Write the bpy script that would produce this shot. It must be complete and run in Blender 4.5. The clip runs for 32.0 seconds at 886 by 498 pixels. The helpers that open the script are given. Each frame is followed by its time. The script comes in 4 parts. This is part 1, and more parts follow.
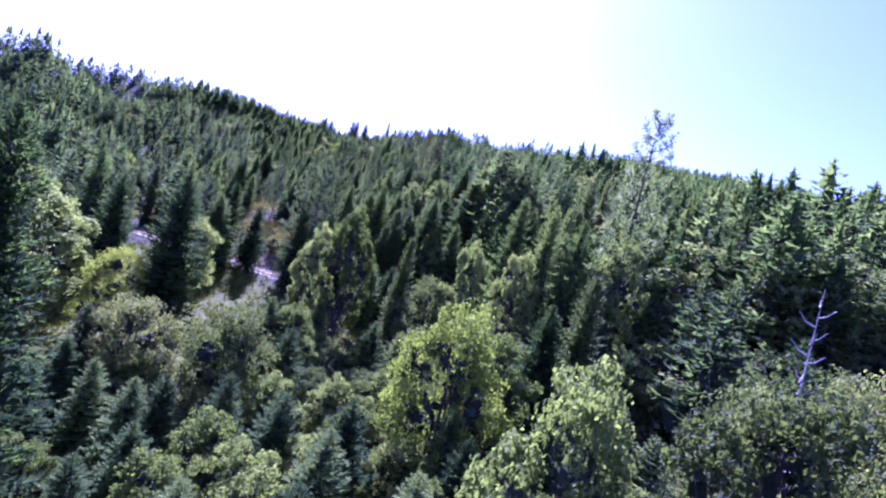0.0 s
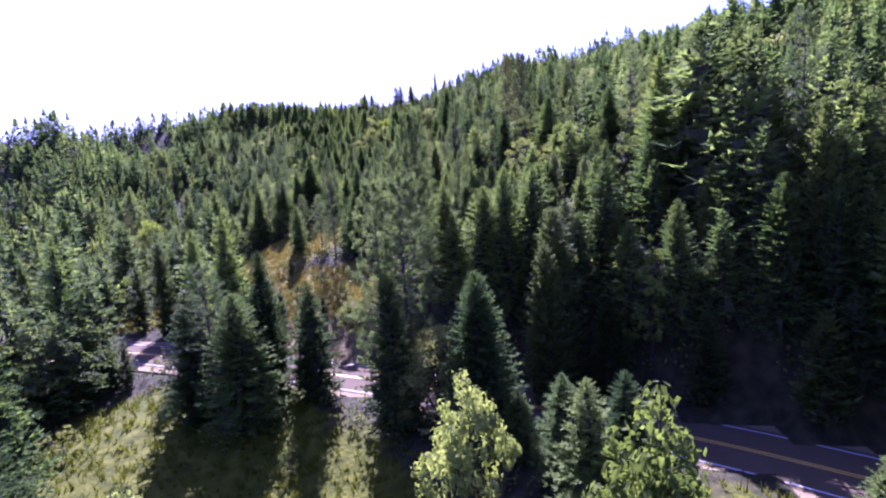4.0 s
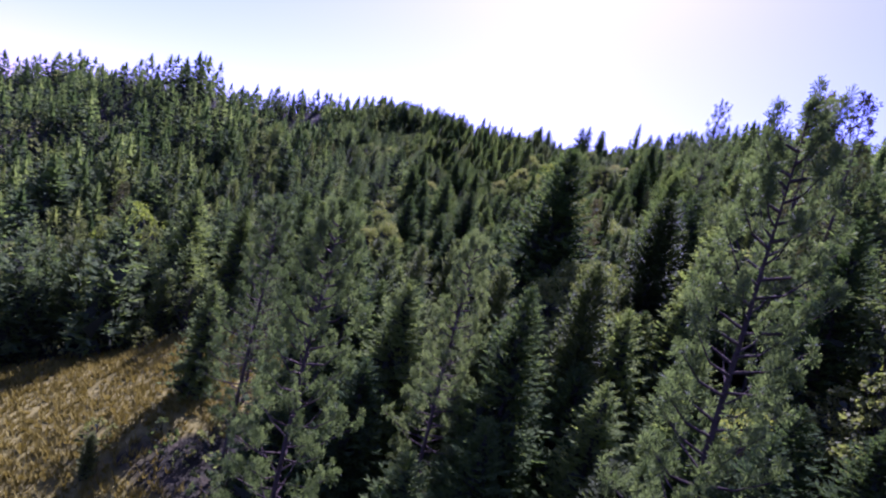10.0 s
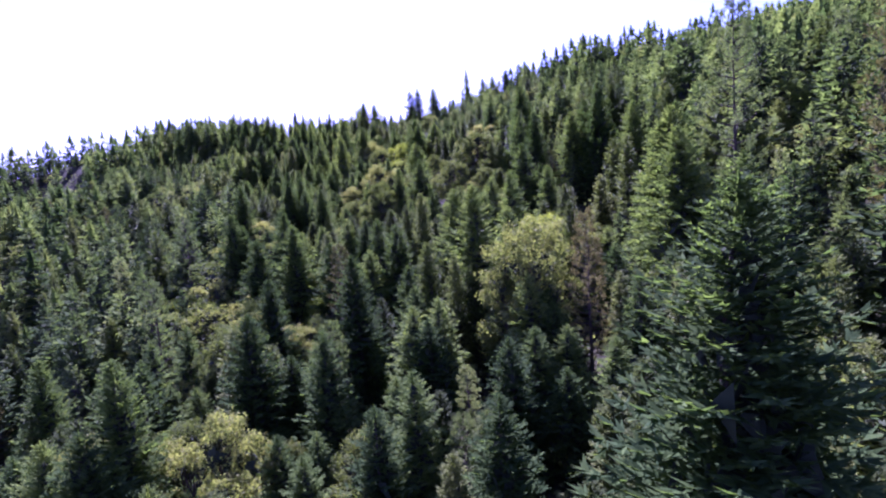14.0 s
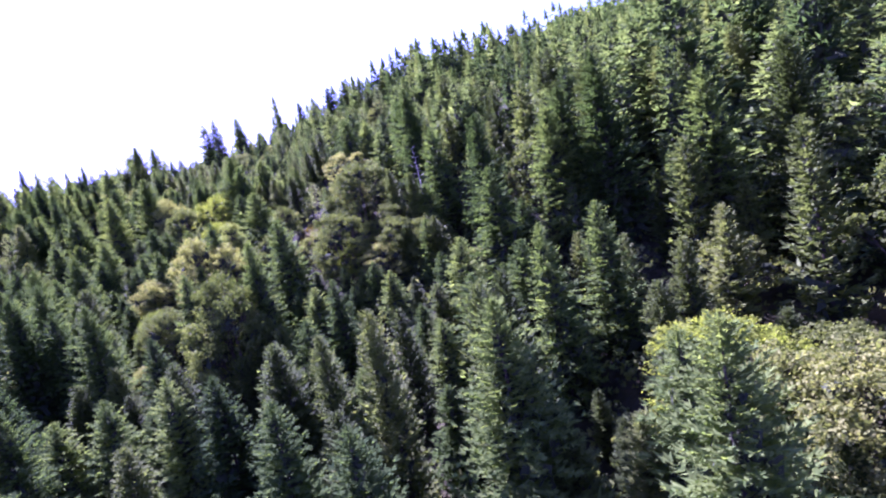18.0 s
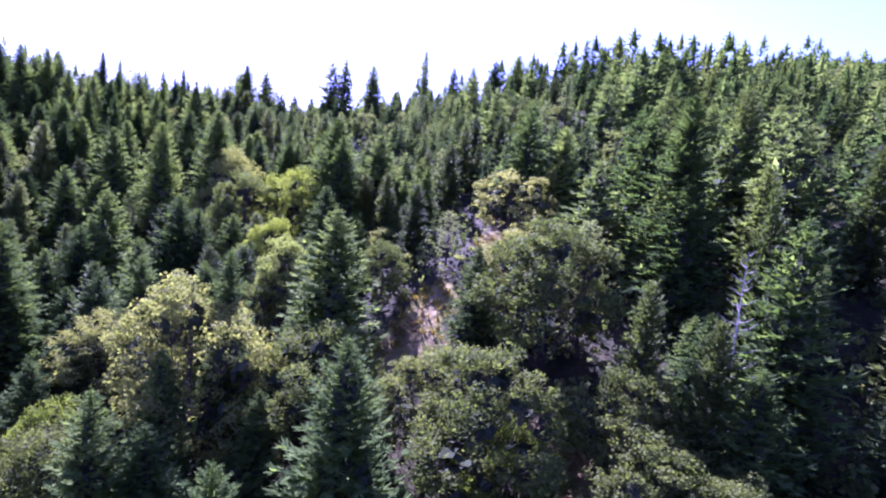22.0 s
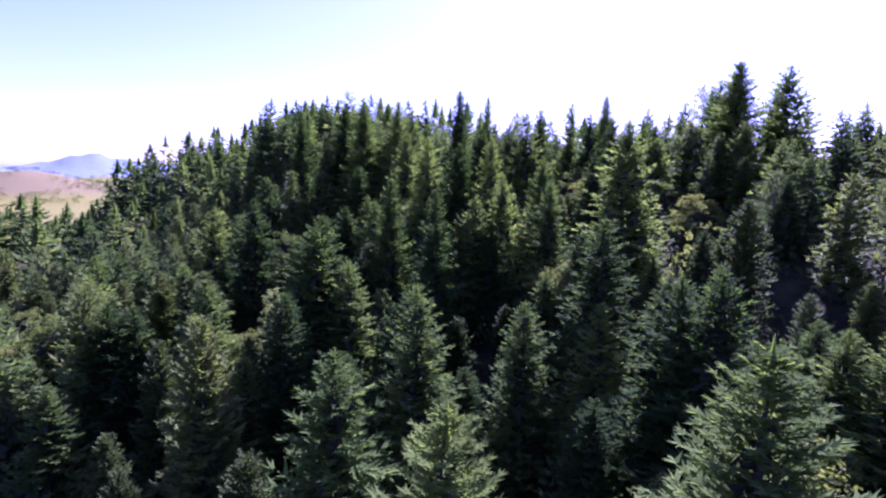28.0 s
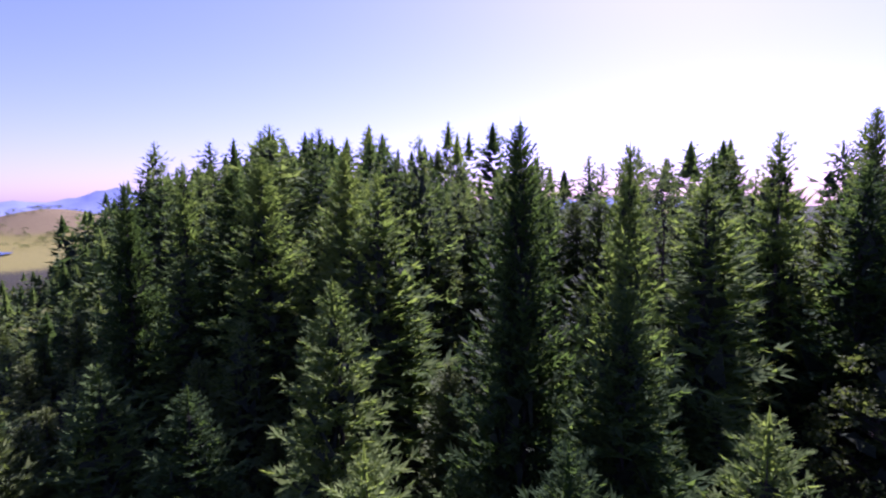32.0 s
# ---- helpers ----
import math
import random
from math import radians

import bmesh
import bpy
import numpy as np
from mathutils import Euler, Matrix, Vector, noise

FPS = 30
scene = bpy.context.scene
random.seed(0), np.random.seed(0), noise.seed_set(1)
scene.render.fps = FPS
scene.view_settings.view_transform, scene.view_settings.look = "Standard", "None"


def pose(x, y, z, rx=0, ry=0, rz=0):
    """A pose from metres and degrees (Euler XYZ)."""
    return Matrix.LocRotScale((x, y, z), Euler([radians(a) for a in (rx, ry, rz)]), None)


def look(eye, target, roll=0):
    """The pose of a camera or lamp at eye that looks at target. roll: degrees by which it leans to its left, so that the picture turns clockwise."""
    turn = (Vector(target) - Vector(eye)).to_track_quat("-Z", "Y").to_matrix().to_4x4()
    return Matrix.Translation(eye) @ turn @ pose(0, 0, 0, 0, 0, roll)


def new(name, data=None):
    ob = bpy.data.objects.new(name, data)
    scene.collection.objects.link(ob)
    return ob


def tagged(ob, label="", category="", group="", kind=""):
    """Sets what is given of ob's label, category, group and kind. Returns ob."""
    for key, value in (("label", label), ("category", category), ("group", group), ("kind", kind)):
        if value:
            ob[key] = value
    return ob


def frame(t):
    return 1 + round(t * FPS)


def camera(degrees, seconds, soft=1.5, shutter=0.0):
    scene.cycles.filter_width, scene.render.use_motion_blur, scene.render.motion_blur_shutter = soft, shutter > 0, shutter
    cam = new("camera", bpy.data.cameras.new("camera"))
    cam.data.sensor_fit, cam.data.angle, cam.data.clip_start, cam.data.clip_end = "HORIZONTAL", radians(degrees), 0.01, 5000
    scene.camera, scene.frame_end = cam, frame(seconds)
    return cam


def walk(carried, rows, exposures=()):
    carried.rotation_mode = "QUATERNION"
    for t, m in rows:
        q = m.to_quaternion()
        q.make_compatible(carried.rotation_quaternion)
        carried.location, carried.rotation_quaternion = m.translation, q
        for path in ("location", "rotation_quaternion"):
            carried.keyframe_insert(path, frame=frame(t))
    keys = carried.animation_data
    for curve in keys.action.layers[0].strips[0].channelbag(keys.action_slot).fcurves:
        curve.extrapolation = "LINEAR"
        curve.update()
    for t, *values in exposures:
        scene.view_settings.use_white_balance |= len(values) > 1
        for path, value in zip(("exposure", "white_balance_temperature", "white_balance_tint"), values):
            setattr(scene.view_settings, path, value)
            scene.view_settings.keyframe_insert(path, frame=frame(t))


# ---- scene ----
cam = camera(79.0, 32.0, soft=2.2)

PATH = [
    (0, (-0.00, 0.00, 0.00), (-0.053, 9.999, -0.167), 15.29),
    (0.5, (-1.26, 6.22, 1.10), (-2.186, 16.169, 0.809), 13.33),
    (1, (-2.63, 12.33, 2.17), (-4.412, 22.162, 1.685), 11.49),
    (1.5, (-4.20, 18.30, 3.20), (-6.755, 27.946, 2.592), 10.17),
    (2, (-5.94, 24.16, 4.12), (-8.166, 33.892, 3.561), 3.63),
    (2.5, (-7.82, 30.06, 4.89), (-9.615, 39.864, 4.039), -2.52),
    (3, (-9.76, 36.15, 5.52), (-11.287, 45.950, 4.266), -2.88),
    (3.5, (-11.68, 42.47, 6.12), (-13.212, 52.272, 4.853), -2.98),
    (5.5, (-17.88, 68.79, 8.49), (-18.862, 78.652, 7.126), -6.63),
    (6, (-18.98, 75.21, 8.78), (-19.815, 85.116, 7.740), -6.18),
    (6.5, (-19.87, 81.40, 9.06), (-20.609, 91.348, 8.331), -5.74),
    (7, (-20.66, 87.43, 9.45), (-21.461, 97.373, 8.786), -4.50),
    (7.5, (-21.34, 93.08, 10.02), (-22.177, 103.043, 9.782), -3.62),
    (8, (-21.89, 98.32, 10.78), (-22.736, 108.270, 11.246), -1.73),
    (8.5, (-22.37, 103.21, 11.90), (-23.202, 113.125, 12.894), -1.40),
    (9, (-22.83, 107.82, 13.49), (-23.017, 117.822, 13.544), -9.03),
    (9.5, (-23.08, 112.21, 14.36), (-24.911, 122.032, 14.064), -2.29),
    (10, (-24.03, 116.17, 13.80), (-28.143, 125.248, 12.977), 14.12),
    (10.5, (-25.78, 120.01, 13.42), (-29.925, 129.060, 12.495), 15.29),
    (11, (-27.62, 123.98, 13.35), (-31.800, 133.043, 12.749), 14.79),
    (11.5, (-29.72, 128.05, 14.79), (-33.769, 137.177, 14.291), 10.05),
    (12, (-32.03, 131.98, 16.39), (-35.587, 141.303, 15.804), 3.97),
    (12.5, (-34.29, 135.78, 17.79), (-37.206, 145.304, 16.937), 1.28),
    (13, (-36.45, 139.36, 19.01), (-38.851, 149.025, 18.155), -0.89),
    (13.5, (-38.50, 142.86, 20.11), (-40.438, 152.625, 19.184), -2.40),
    (14, (-40.54, 146.47, 21.07), (-42.015, 156.307, 20.028), -4.69),
    (14.5, (-42.66, 150.18, 22.06), (-43.675, 160.069, 20.968), -7.56),
    (16.5, (-51.78, 170.89, 25.47), (-51.842, 180.808, 24.227), -11.12),
    (17, (-52.82, 175.74, 25.76), (-52.270, 185.633, 24.426), -13.19),
    (17.5, (-53.53, 180.41, 25.93), (-52.111, 190.206, 24.525), -14.25),
    (18, (-53.88, 184.96, 26.14), (-51.796, 194.687, 25.116), -13.19),
    (18.5, (-53.94, 189.59, 26.59), (-51.809, 199.319, 25.707), -11.16),
    (19, (-53.84, 194.22, 27.33), (-51.933, 204.026, 26.923), -4.75),
    (19.5, (-53.68, 198.66, 28.07), (-52.072, 208.530, 27.905), 0.62),
    (20, (-53.65, 203.25, 29.03), (-52.271, 213.151, 28.873), 3.54),
    (20.5, (-53.77, 207.73, 30.07), (-52.588, 217.649, 29.603), 4.17),
    (21, (-54.07, 212.10, 31.09), (-53.041, 222.007, 30.206), 3.94),
    (21.5, (-54.67, 216.73, 32.11), (-53.812, 226.640, 31.101), 4.71),
    (22, (-55.55, 221.80, 33.04), (-55.099, 231.733, 31.978), 5.21),
    (22.5, (-56.68, 227.40, 33.79), (-56.675, 237.340, 32.705), 3.90),
    (23, (-58.13, 233.14, 34.53), (-58.792, 243.058, 33.439), 3.78),
    (23.5, (-59.70, 238.86, 35.37), (-61.086, 248.699, 34.253), 3.65),
    (24, (-61.35, 244.54, 36.22), (-63.444, 254.258, 35.157), 2.89),
    (24.5, (-63.11, 249.88, 37.21), (-65.925, 259.432, 36.313), 2.96),
    (25, (-65.01, 254.67, 38.33), (-68.461, 264.034, 37.661), 4.85),
    (25.5, (-67.11, 259.17, 39.57), (-71.438, 268.158, 38.851), 9.72),
    (27.5, (-76.98, 275.81, 41.99), (-83.538, 283.280, 40.924), 4.07),
    (28, (-79.93, 279.69, 43.02), (-86.431, 287.192, 41.796), 1.89),
    (28.5, (-82.97, 283.48, 44.12), (-89.487, 290.973, 42.927), 2.30),
    (29, (-86.03, 287.21, 45.14), (-92.582, 294.666, 43.954), 1.93),
    (29.5, (-89.03, 290.81, 46.09), (-95.675, 298.191, 44.961), 1.34),
    (30, (-91.96, 294.25, 46.96), (-98.682, 301.572, 45.865), 0.84),
    (30.5, (-94.93, 297.59, 47.72), (-101.775, 304.803, 46.699), -0.36),
    (31, (-97.88, 300.97, 48.29), (-104.779, 308.151, 47.315), -0.38),
    (31.5, (-100.87, 304.15, 48.76), (-107.760, 311.347, 47.951), -1.05),
    (32, (-103.97, 307.07, 49.50), (-110.797, 314.319, 48.568), -0.93),
]
walk(cam, [(t, look(eye, target, roll)) for t, eye, target, roll in PATH], [(0, 2.55, 4390, 80), (1, 2.05, 4490, 80), (2, 2.15, 4640, 76), (3, 2.35, 4790, 72), (6, 3.05, 4790, 76), (7, 2.7, 4790, 76), (8, 2.15, 4840, 78), (9, 1.7, 4890, 75), (10, 1.75, 4790, 75), (12, 2.1, 4740, 74), (14, 2.4, 4790, 75), (17, 2.72, 4790, 80), (18, 2.95, 4790, 82), (19, 2.82, 4790, 82), (20, 2.55, 4750, 82), (22, 2.78, 4700, 76), (24, 2.72, 4680, 73), (25, 2.5, 4650, 73), (28, 2.15, 4750, 72), (29, 2.2, 4800, 71), (32, 1.55, 5050, 63)])

# ---- sun and sky ----
SUN_AZ, SUN_EL = -18.0, 43.0
sun_way = Vector((math.sin(radians(SUN_AZ)) * math.cos(radians(SUN_EL)), math.cos(radians(SUN_AZ)) * math.cos(radians(SUN_EL)), math.sin(radians(SUN_EL))))
world = bpy.data.worlds.new("world")
scene.world = world
world.use_nodes = True
wn = world.node_tree
sky = wn.nodes.new("ShaderNodeTexSky")
sky.sky_type, sky.sun_disc = "NISHITA", False
sky.sun_elevation, sky.sun_rotation = radians(SUN_EL), radians(SUN_AZ)
sky.air_density, sky.dust_density, sky.ozone_density = 1.0, 0.7, 4.0
wn.nodes["Background"].inputs["Strength"].default_value = 0.06
violet = wn.nodes.new("ShaderNodeMix")
violet.data_type, violet.blend_type = "RGBA", "MULTIPLY"
violet.inputs["Factor"].default_value, violet.inputs["B"].default_value = 1.0, (1.08, 0.87, 1.1, 1)
wn.links.new(sky.outputs["Color"], violet.inputs["A"])
wn.links.new(violet.outputs["Result"], wn.nodes["Background"].inputs["Color"])
lamp = bpy.data.lights.new("sun", "SUN")
lamp.energy, lamp.angle, lamp.color = 5.0, radians(0.5), (1.0, 0.94, 0.84)
new("sun", lamp).matrix_world = look(sun_way * 100, (0, 0, 0))


# ---- materials ----
def material(name, tones, rough=0.8, scale=1.0, thin=0.0, by="island", relief=0.0, glow_tone=None, spec=0.3, fine=4.0):
    """Tones mixed by noise at two scales and by a random value for each piece or object; thin: the share of light let through."""
    m = bpy.data.materials.new(name)
    m.use_nodes = True
    t = m.node_tree
    t.nodes.clear()
    out = t.nodes.new("ShaderNodeOutputMaterial")
    bsdf = t.nodes.new("ShaderNodeBsdfPrincipled")
    bsdf.inputs["Roughness"].default_value = rough
    bsdf.inputs["Specular IOR Level"].default_value = spec
    geo = t.nodes.new("ShaderNodeNewGeometry")
    info = t.nodes.new("ShaderNodeObjectInfo")
    coarse = t.nodes.new("ShaderNodeTexNoise")
    coarse.inputs["Scale"].default_value, coarse.inputs["Detail"].default_value = scale, 5.0
    grain = t.nodes.new("ShaderNodeTexNoise")
    grain.inputs["Scale"].default_value, grain.inputs["Detail"].default_value = scale * fine, 4.0
    t.links.new(geo.outputs["Position"], coarse.inputs["Vector"])
    t.links.new(geo.outputs["Position"], grain.inputs["Vector"])

    def maths(op, a, b):
        n = t.nodes.new("ShaderNodeMath")
        n.operation = op
        for i, v in enumerate((a, b)):
            if isinstance(v, (int, float)):
                n.inputs[i].default_value = v
            else:
                t.links.new(v, n.inputs[i])
        return n.outputs[0]

    piece = geo.outputs["Random Per Island"] if by != "object" else info.outputs["Random"]
    mix = maths("ADD", maths("MULTIPLY", coarse.outputs["Fac"], 0.45), maths("MULTIPLY", grain.outputs["Fac"], 0.35))
    if by == "tree":
        tone = t.nodes.new("ShaderNodeAttribute")
        tone.attribute_name = "tone"
        mix = maths("ADD", mix, maths("MULTIPLY", maths("SUBTRACT", tone.outputs["Fac"], 0.5), 0.6))
    if by == "both":
        mix = maths("ADD", mix, maths("MULTIPLY", maths("SUBTRACT", info.outputs["Random"], 0.5), 0.55))
    if by != "none":
        mix = maths("ADD", mix, maths("MULTIPLY", maths("SUBTRACT", piece, 0.3), 0.22))
    ramp = t.nodes.new("ShaderNodeValToRGB")
    while len(ramp.color_ramp.elements) < len(tones):
        ramp.color_ramp.elements.new(0.5)
    for i, tone in enumerate(tones):
        ramp.color_ramp.elements[i].position = 0.2 + 0.6 * i / max(1, len(tones) - 1)
        ramp.color_ramp.elements[i].color = (*tone, 1)
    t.links.new(mix, ramp.inputs["Fac"])
    t.links.new(ramp.outputs["Color"], bsdf.inputs["Base Color"])
    if relief:
        bump = t.nodes.new("ShaderNodeBump")
        bump.inputs["Strength"].default_value, bump.inputs["Distance"].default_value = 0.8, relief
        t.links.new(grain.outputs["Fac"], bump.inputs["Height"])
        t.links.new(bump.outputs["Normal"], bsdf.inputs["Normal"])
    last = bsdf.outputs[0]
    if thin:
        through_leaf = t.nodes.new("ShaderNodeBsdfTranslucent")
        tint = t.nodes.new("ShaderNodeMix")
        tint.data_type, tint.blend_type = "RGBA", "MULTIPLY"
        tint.inputs["Factor"].default_value = 1.0
        tint.inputs["B"].default_value = (*(glow_tone or (1.5, 1.6, 0.85)), 1)
        t.links.new(ramp.outputs["Color"], tint.inputs["A"])
        t.links.new(tint.outputs["Result"], through_leaf.inputs["Color"])
        both = t.nodes.new("ShaderNodeMixShader")
        both.inputs["Fac"].default_value = thin
        t.links.new(last, both.inputs[1])
        t.links.new(through_leaf.outputs[0], both.inputs[2])
        last = both.outputs[0]
    t.links.new(last, out.inputs["Surface"])
    return m


FIR = material("fir_needles", [(0.038, 0.066, 0.019), (0.096, 0.141, 0.035), (0.18, 0.228, 0.056)], 0.85, 0.5, 0.45, "both", glow_tone=(1.6, 1.65, 0.7), spec=0.04)
CEDAR = material("cedar_sprays", [(0.042, 0.06, 0.014), (0.092, 0.12, 0.027), (0.16, 0.184, 0.044)], 0.7, 0.5, 0.38, "both", spec=0.1)
# dark colour of the crowns' inner mass, painted in for the shade within
INNER_SHADE = material("inner_crown_shade", [(0.02, 0.026, 0.012), (0.036, 0.044, 0.02), (0.055, 0.06, 0.03)], 0.95, 1.5, 0, "object", spec=0.05)
PINE = material("pine_needles", [(0.05, 0.074, 0.022), (0.11, 0.142, 0.042), (0.2, 0.225, 0.075)], 0.6, 0.6, 0.45, "both", spec=0.12)
OAK = material("oak_leaves", [(0.056, 0.074, 0.016), (0.126, 0.147, 0.032), (0.222, 0.22, 0.056)], 0.7, 0.6, 0.42, "both", spec=0.07)
MAPLE = material("maple_leaves", [(0.076, 0.1, 0.017), (0.142, 0.174, 0.034), (0.22, 0.246, 0.058)], 0.7, 0.6, 0.45, "both", spec=0.06)
GOLD = material("yellow_leaves", [(0.1, 0.13, 0.014), (0.18, 0.215, 0.022), (0.26, 0.275, 0.035)], 0.65, 0.6, 0.5, "both", spec=0.1)
RUST = material("drying_needles", [(0.052, 0.056, 0.016), (0.095, 0.092, 0.026), (0.15, 0.132, 0.042)], 0.8, 0.6, 0.2, "both", spec=0.05)
BARK = material("bark", [(0.03, 0.024, 0.017), (0.07, 0.054, 0.038), (0.12, 0.095, 0.07)], 0.95, 2.5, 0, "object", 0.05, spec=0.06)
DEAD = material("bleached_wood", [(0.16, 0.14, 0.12), (0.3, 0.27, 0.23), (0.42, 0.38, 0.33)], 0.85, 3.0, 0, "object", 0.03)
FOREST = material("far_needles", [(0.038, 0.063, 0.021), (0.09, 0.128, 0.038), (0.16, 0.2, 0.06)], 0.85, 0.12, 0.45, "tree", glow_tone=(1.55, 1.65, 0.75), spec=0.05)
FARCEDAR = material("far_cedar_sprays", [(0.044, 0.064, 0.015), (0.1, 0.128, 0.029), (0.17, 0.195, 0.048)], 0.8, 0.12, 0.42, "tree", spec=0.06)
FAROAK = material("far_leaves", [(0.056, 0.077, 0.02), (0.122, 0.145, 0.036), (0.202, 0.21, 0.06)], 0.75, 0.12, 0.42, "tree", spec=0.08)
GRASS = material("dry_grass", [(0.12, 0.105, 0.014), (0.182, 0.16, 0.025), (0.24, 0.214, 0.042)], 0.9, 1.2, 0.3, "island", glow_tone=(1.1, 1.0, 0.6), spec=0.04)
GREEN = material("green_grass", [(0.048, 0.056, 0.003), (0.082, 0.09, 0.005), (0.125, 0.125, 0.011)], 0.9, 1.2, 0.35, "island", spec=0.04)
BRUSH = material("dry_brush", [(0.07, 0.044, 0.018), (0.13, 0.086, 0.034), (0.2, 0.142, 0.06)], 0.9, 1.2, 0.2, "both", glow_tone=(1.2, 1.0, 0.6), spec=0.05)
ASPHALT = material("worn_asphalt", [(0.064, 0.048, 0.024), (0.086, 0.066, 0.035), (0.11, 0.086, 0.048)], 0.95, 0.4, 0, "none", 0.01, spec=0.05, fine=40)
GRAVEL = material("road_gravel", [(0.12, 0.09, 0.042), (0.18, 0.138, 0.068), (0.25, 0.195, 0.105)], 0.95, 0.8, 0, "none", 0.03, spec=0.05, fine=12)
PAINT = material("white_paint", [(0.34, 0.33, 0.29), (0.44, 0.43, 0.39)], 0.8, 2.0, 0, "none", spec=0.1)
YELLOW = material("yellow_paint", [(0.5, 0.32, 0.03), (0.68, 0.46, 0.06)], 0.6, 2.0, 0, "none")
WATER = material("lake_water", [(0.03, 0.07, 0.16), (0.05, 0.1, 0.2)], 0.15, 0.01, 0, "none", spec=0.5)
# the blue of distant haze is mixed into the mountain's base colour
MOUNT = material("hazed_mountain", [(0.13, 0.16, 0.25), (0.18, 0.21, 0.31), (0.27, 0.26, 0.32)], 1.0, 0.004, 0, "none", spec=0.0, fine=6)


def ground_material():
    """Forest litter, dry grass, green grass and bare earth, mixed by their own patches and by painted areas in vertex weights."""
    m = bpy.data.materials.new("hillside_ground")
    m.use_nodes = True
    t = m.node_tree
    bsdf = t.nodes["Principled BSDF"]
    bsdf.inputs["Roughness"].default_value = 0.95
    bsdf.inputs["Specular IOR Level"].default_value = 0.1
    geo = t.nodes.new("ShaderNodeNewGeometry")

    def grain(scale, detail=6.0):
        n = t.nodes.new("ShaderNodeTexNoise")
        n.inputs["Scale"].default_value, n.inputs["Detail"].default_value = scale, detail
        t.links.new(geo.outputs["Position"], n.inputs["Vector"])
        return n.outputs["Fac"]

    def tones(fac, cols):
        r = t.nodes.new("ShaderNodeValToRGB")
        while len(r.color_ramp.elements) < len(cols):
            r.color_ramp.elements.new(0.5)
        for i, c in enumerate(cols):
            r.color_ramp.elements[i].position = 0.3 + 0.4 * i / (len(cols) - 1)
            r.color_ramp.elements[i].color = (*c, 1)
        t.links.new(fac, r.inputs["Fac"])
        return r.outputs["Color"]

    def blend(fac, a, b):
        n = t.nodes.new("ShaderNodeMix")
        n.data_type = "RGBA"
        t.links.new(fac, n.inputs["Factor"])
        t.links.new(a, n.inputs["A"])
        t.links.new(b, n.inputs["B"])
        return n.outputs["Result"]

    def area(name):
        n = t.nodes.new("ShaderNodeAttribute")
        n.attribute_name = name
        add = t.nodes.new("ShaderNodeMath")
        add.operation = "ADD"
        t.links.new(n.outputs["Fac"], add.inputs[0])
        mul = t.nodes.new("ShaderNodeMath")
        mul.operation = "MULTIPLY_ADD"
        t.links.new(grain(0.35), mul.inputs[0])
        mul.inputs[1].default_value, mul.inputs[2].default_value = 1.2, -0.6
        t.links.new(mul.outputs[0], add.inputs[1])
        r = t.nodes.new("ShaderNodeMapRange")
        r.inputs["From Min"].default_value, r.inputs["From Max"].default_value = 0.35, 0.65
        t.links.new(add.outputs[0], r.inputs["Value"])
        return r.outputs["Result"]

    litter = tones(grain(0.8), [(0.014, 0.015, 0.006), (0.028, 0.027, 0.01), (0.05, 0.043, 0.017)])
    straw = tones(grain(0.6), [(0.095, 0.086, 0.013), (0.138, 0.126, 0.022), (0.185, 0.168, 0.036)])
    green = tones(grain(0.7), [(0.03, 0.037, 0.002), (0.054, 0.062, 0.003), (0.084, 0.088, 0.007)])
    earth = tones(grain(1.1), [(0.085, 0.064, 0.022), (0.14, 0.108, 0.04), (0.2, 0.16, 0.068)])
    col = blend(area("straw"), litter, straw)
    col = blend(area("green"), col, green)
    col = blend(area("earth"), col, earth)
    t.links.new(col, bsdf.inputs["Base Color"])
    bump = t.nodes.new("ShaderNodeBump")
    bump.inputs["Strength"].default_value, bump.inputs["Distance"].default_value = 0.9, 0.25
    t.links.new(grain(2.2, 8.0), bump.inputs["Height"])
    t.links.new(bump.outputs["Normal"], bsdf.inputs["Normal"])
    return m


SOIL = ground_material()

# ---- the lie of the land: heights of the valley floor, the cut bank, the slopes and the ridge ----
FLOOR = [(0, 0, -20), (-23, 50, -19), (-42, 68, -20), (-55, 88, -18), (-9, 62, -16), (40, 40, -14), (90, 60, 6), (-3, 73, -17), (9, 71, -16.5), (22, 58, -16), (-9, 83, -16.5), (-22, 88, -17),
         (-54, 139, -8), (-69, 146, -9.5), (-80, 165, -9), (-45, 124, -12), (-103, 160, -18), (-111, 177, -15), (-120, 90, -24), (-80, 40, -24), (-200, 150, -24)]
SLOPE = [(-9, 117, 0), (10, 105, 0), (-8, 169, 10), (-25, 187, 10), (-60, 169, 0), (-40, 150, -3), (-45, 196, 6), (-60, 235, 12), (-54, 257, 25.5),
         (-53, 264, 28), (-47, 271, 30), (-78, 280, 20), (-68, 262, 20), (-105, 303, 30), (-138, 257, 13), (-112, 220, 1), (40, 180, 22), (50, 270, 42), (32, 317, 52)]
CREST = [(-111, 318, 39), (-151, 322, 40), (-115, 358, 38), (-160, 366, 44), (-212, 396, 44), (-300, 385, 39), (-325, 359, 33.5), (-352, 300, 38), (-368, 262, 23.5), (-289, 330, 8.5), (-190, 311, 7.5), (-236, 360, 46), (-335, 338, 8), (-80, 352, 41.5),
         (-78, 332, 44), (-98, 330, 40), (-58, 355, 48.5), (-22, 345, 57), (-32, 334, 52), (5, 355, 58.5), (45, 380, 72), (150, 552, 118), (250, 709, 140), (120, 330, 66), (220, 450, 88), (-60, 480, 15)]
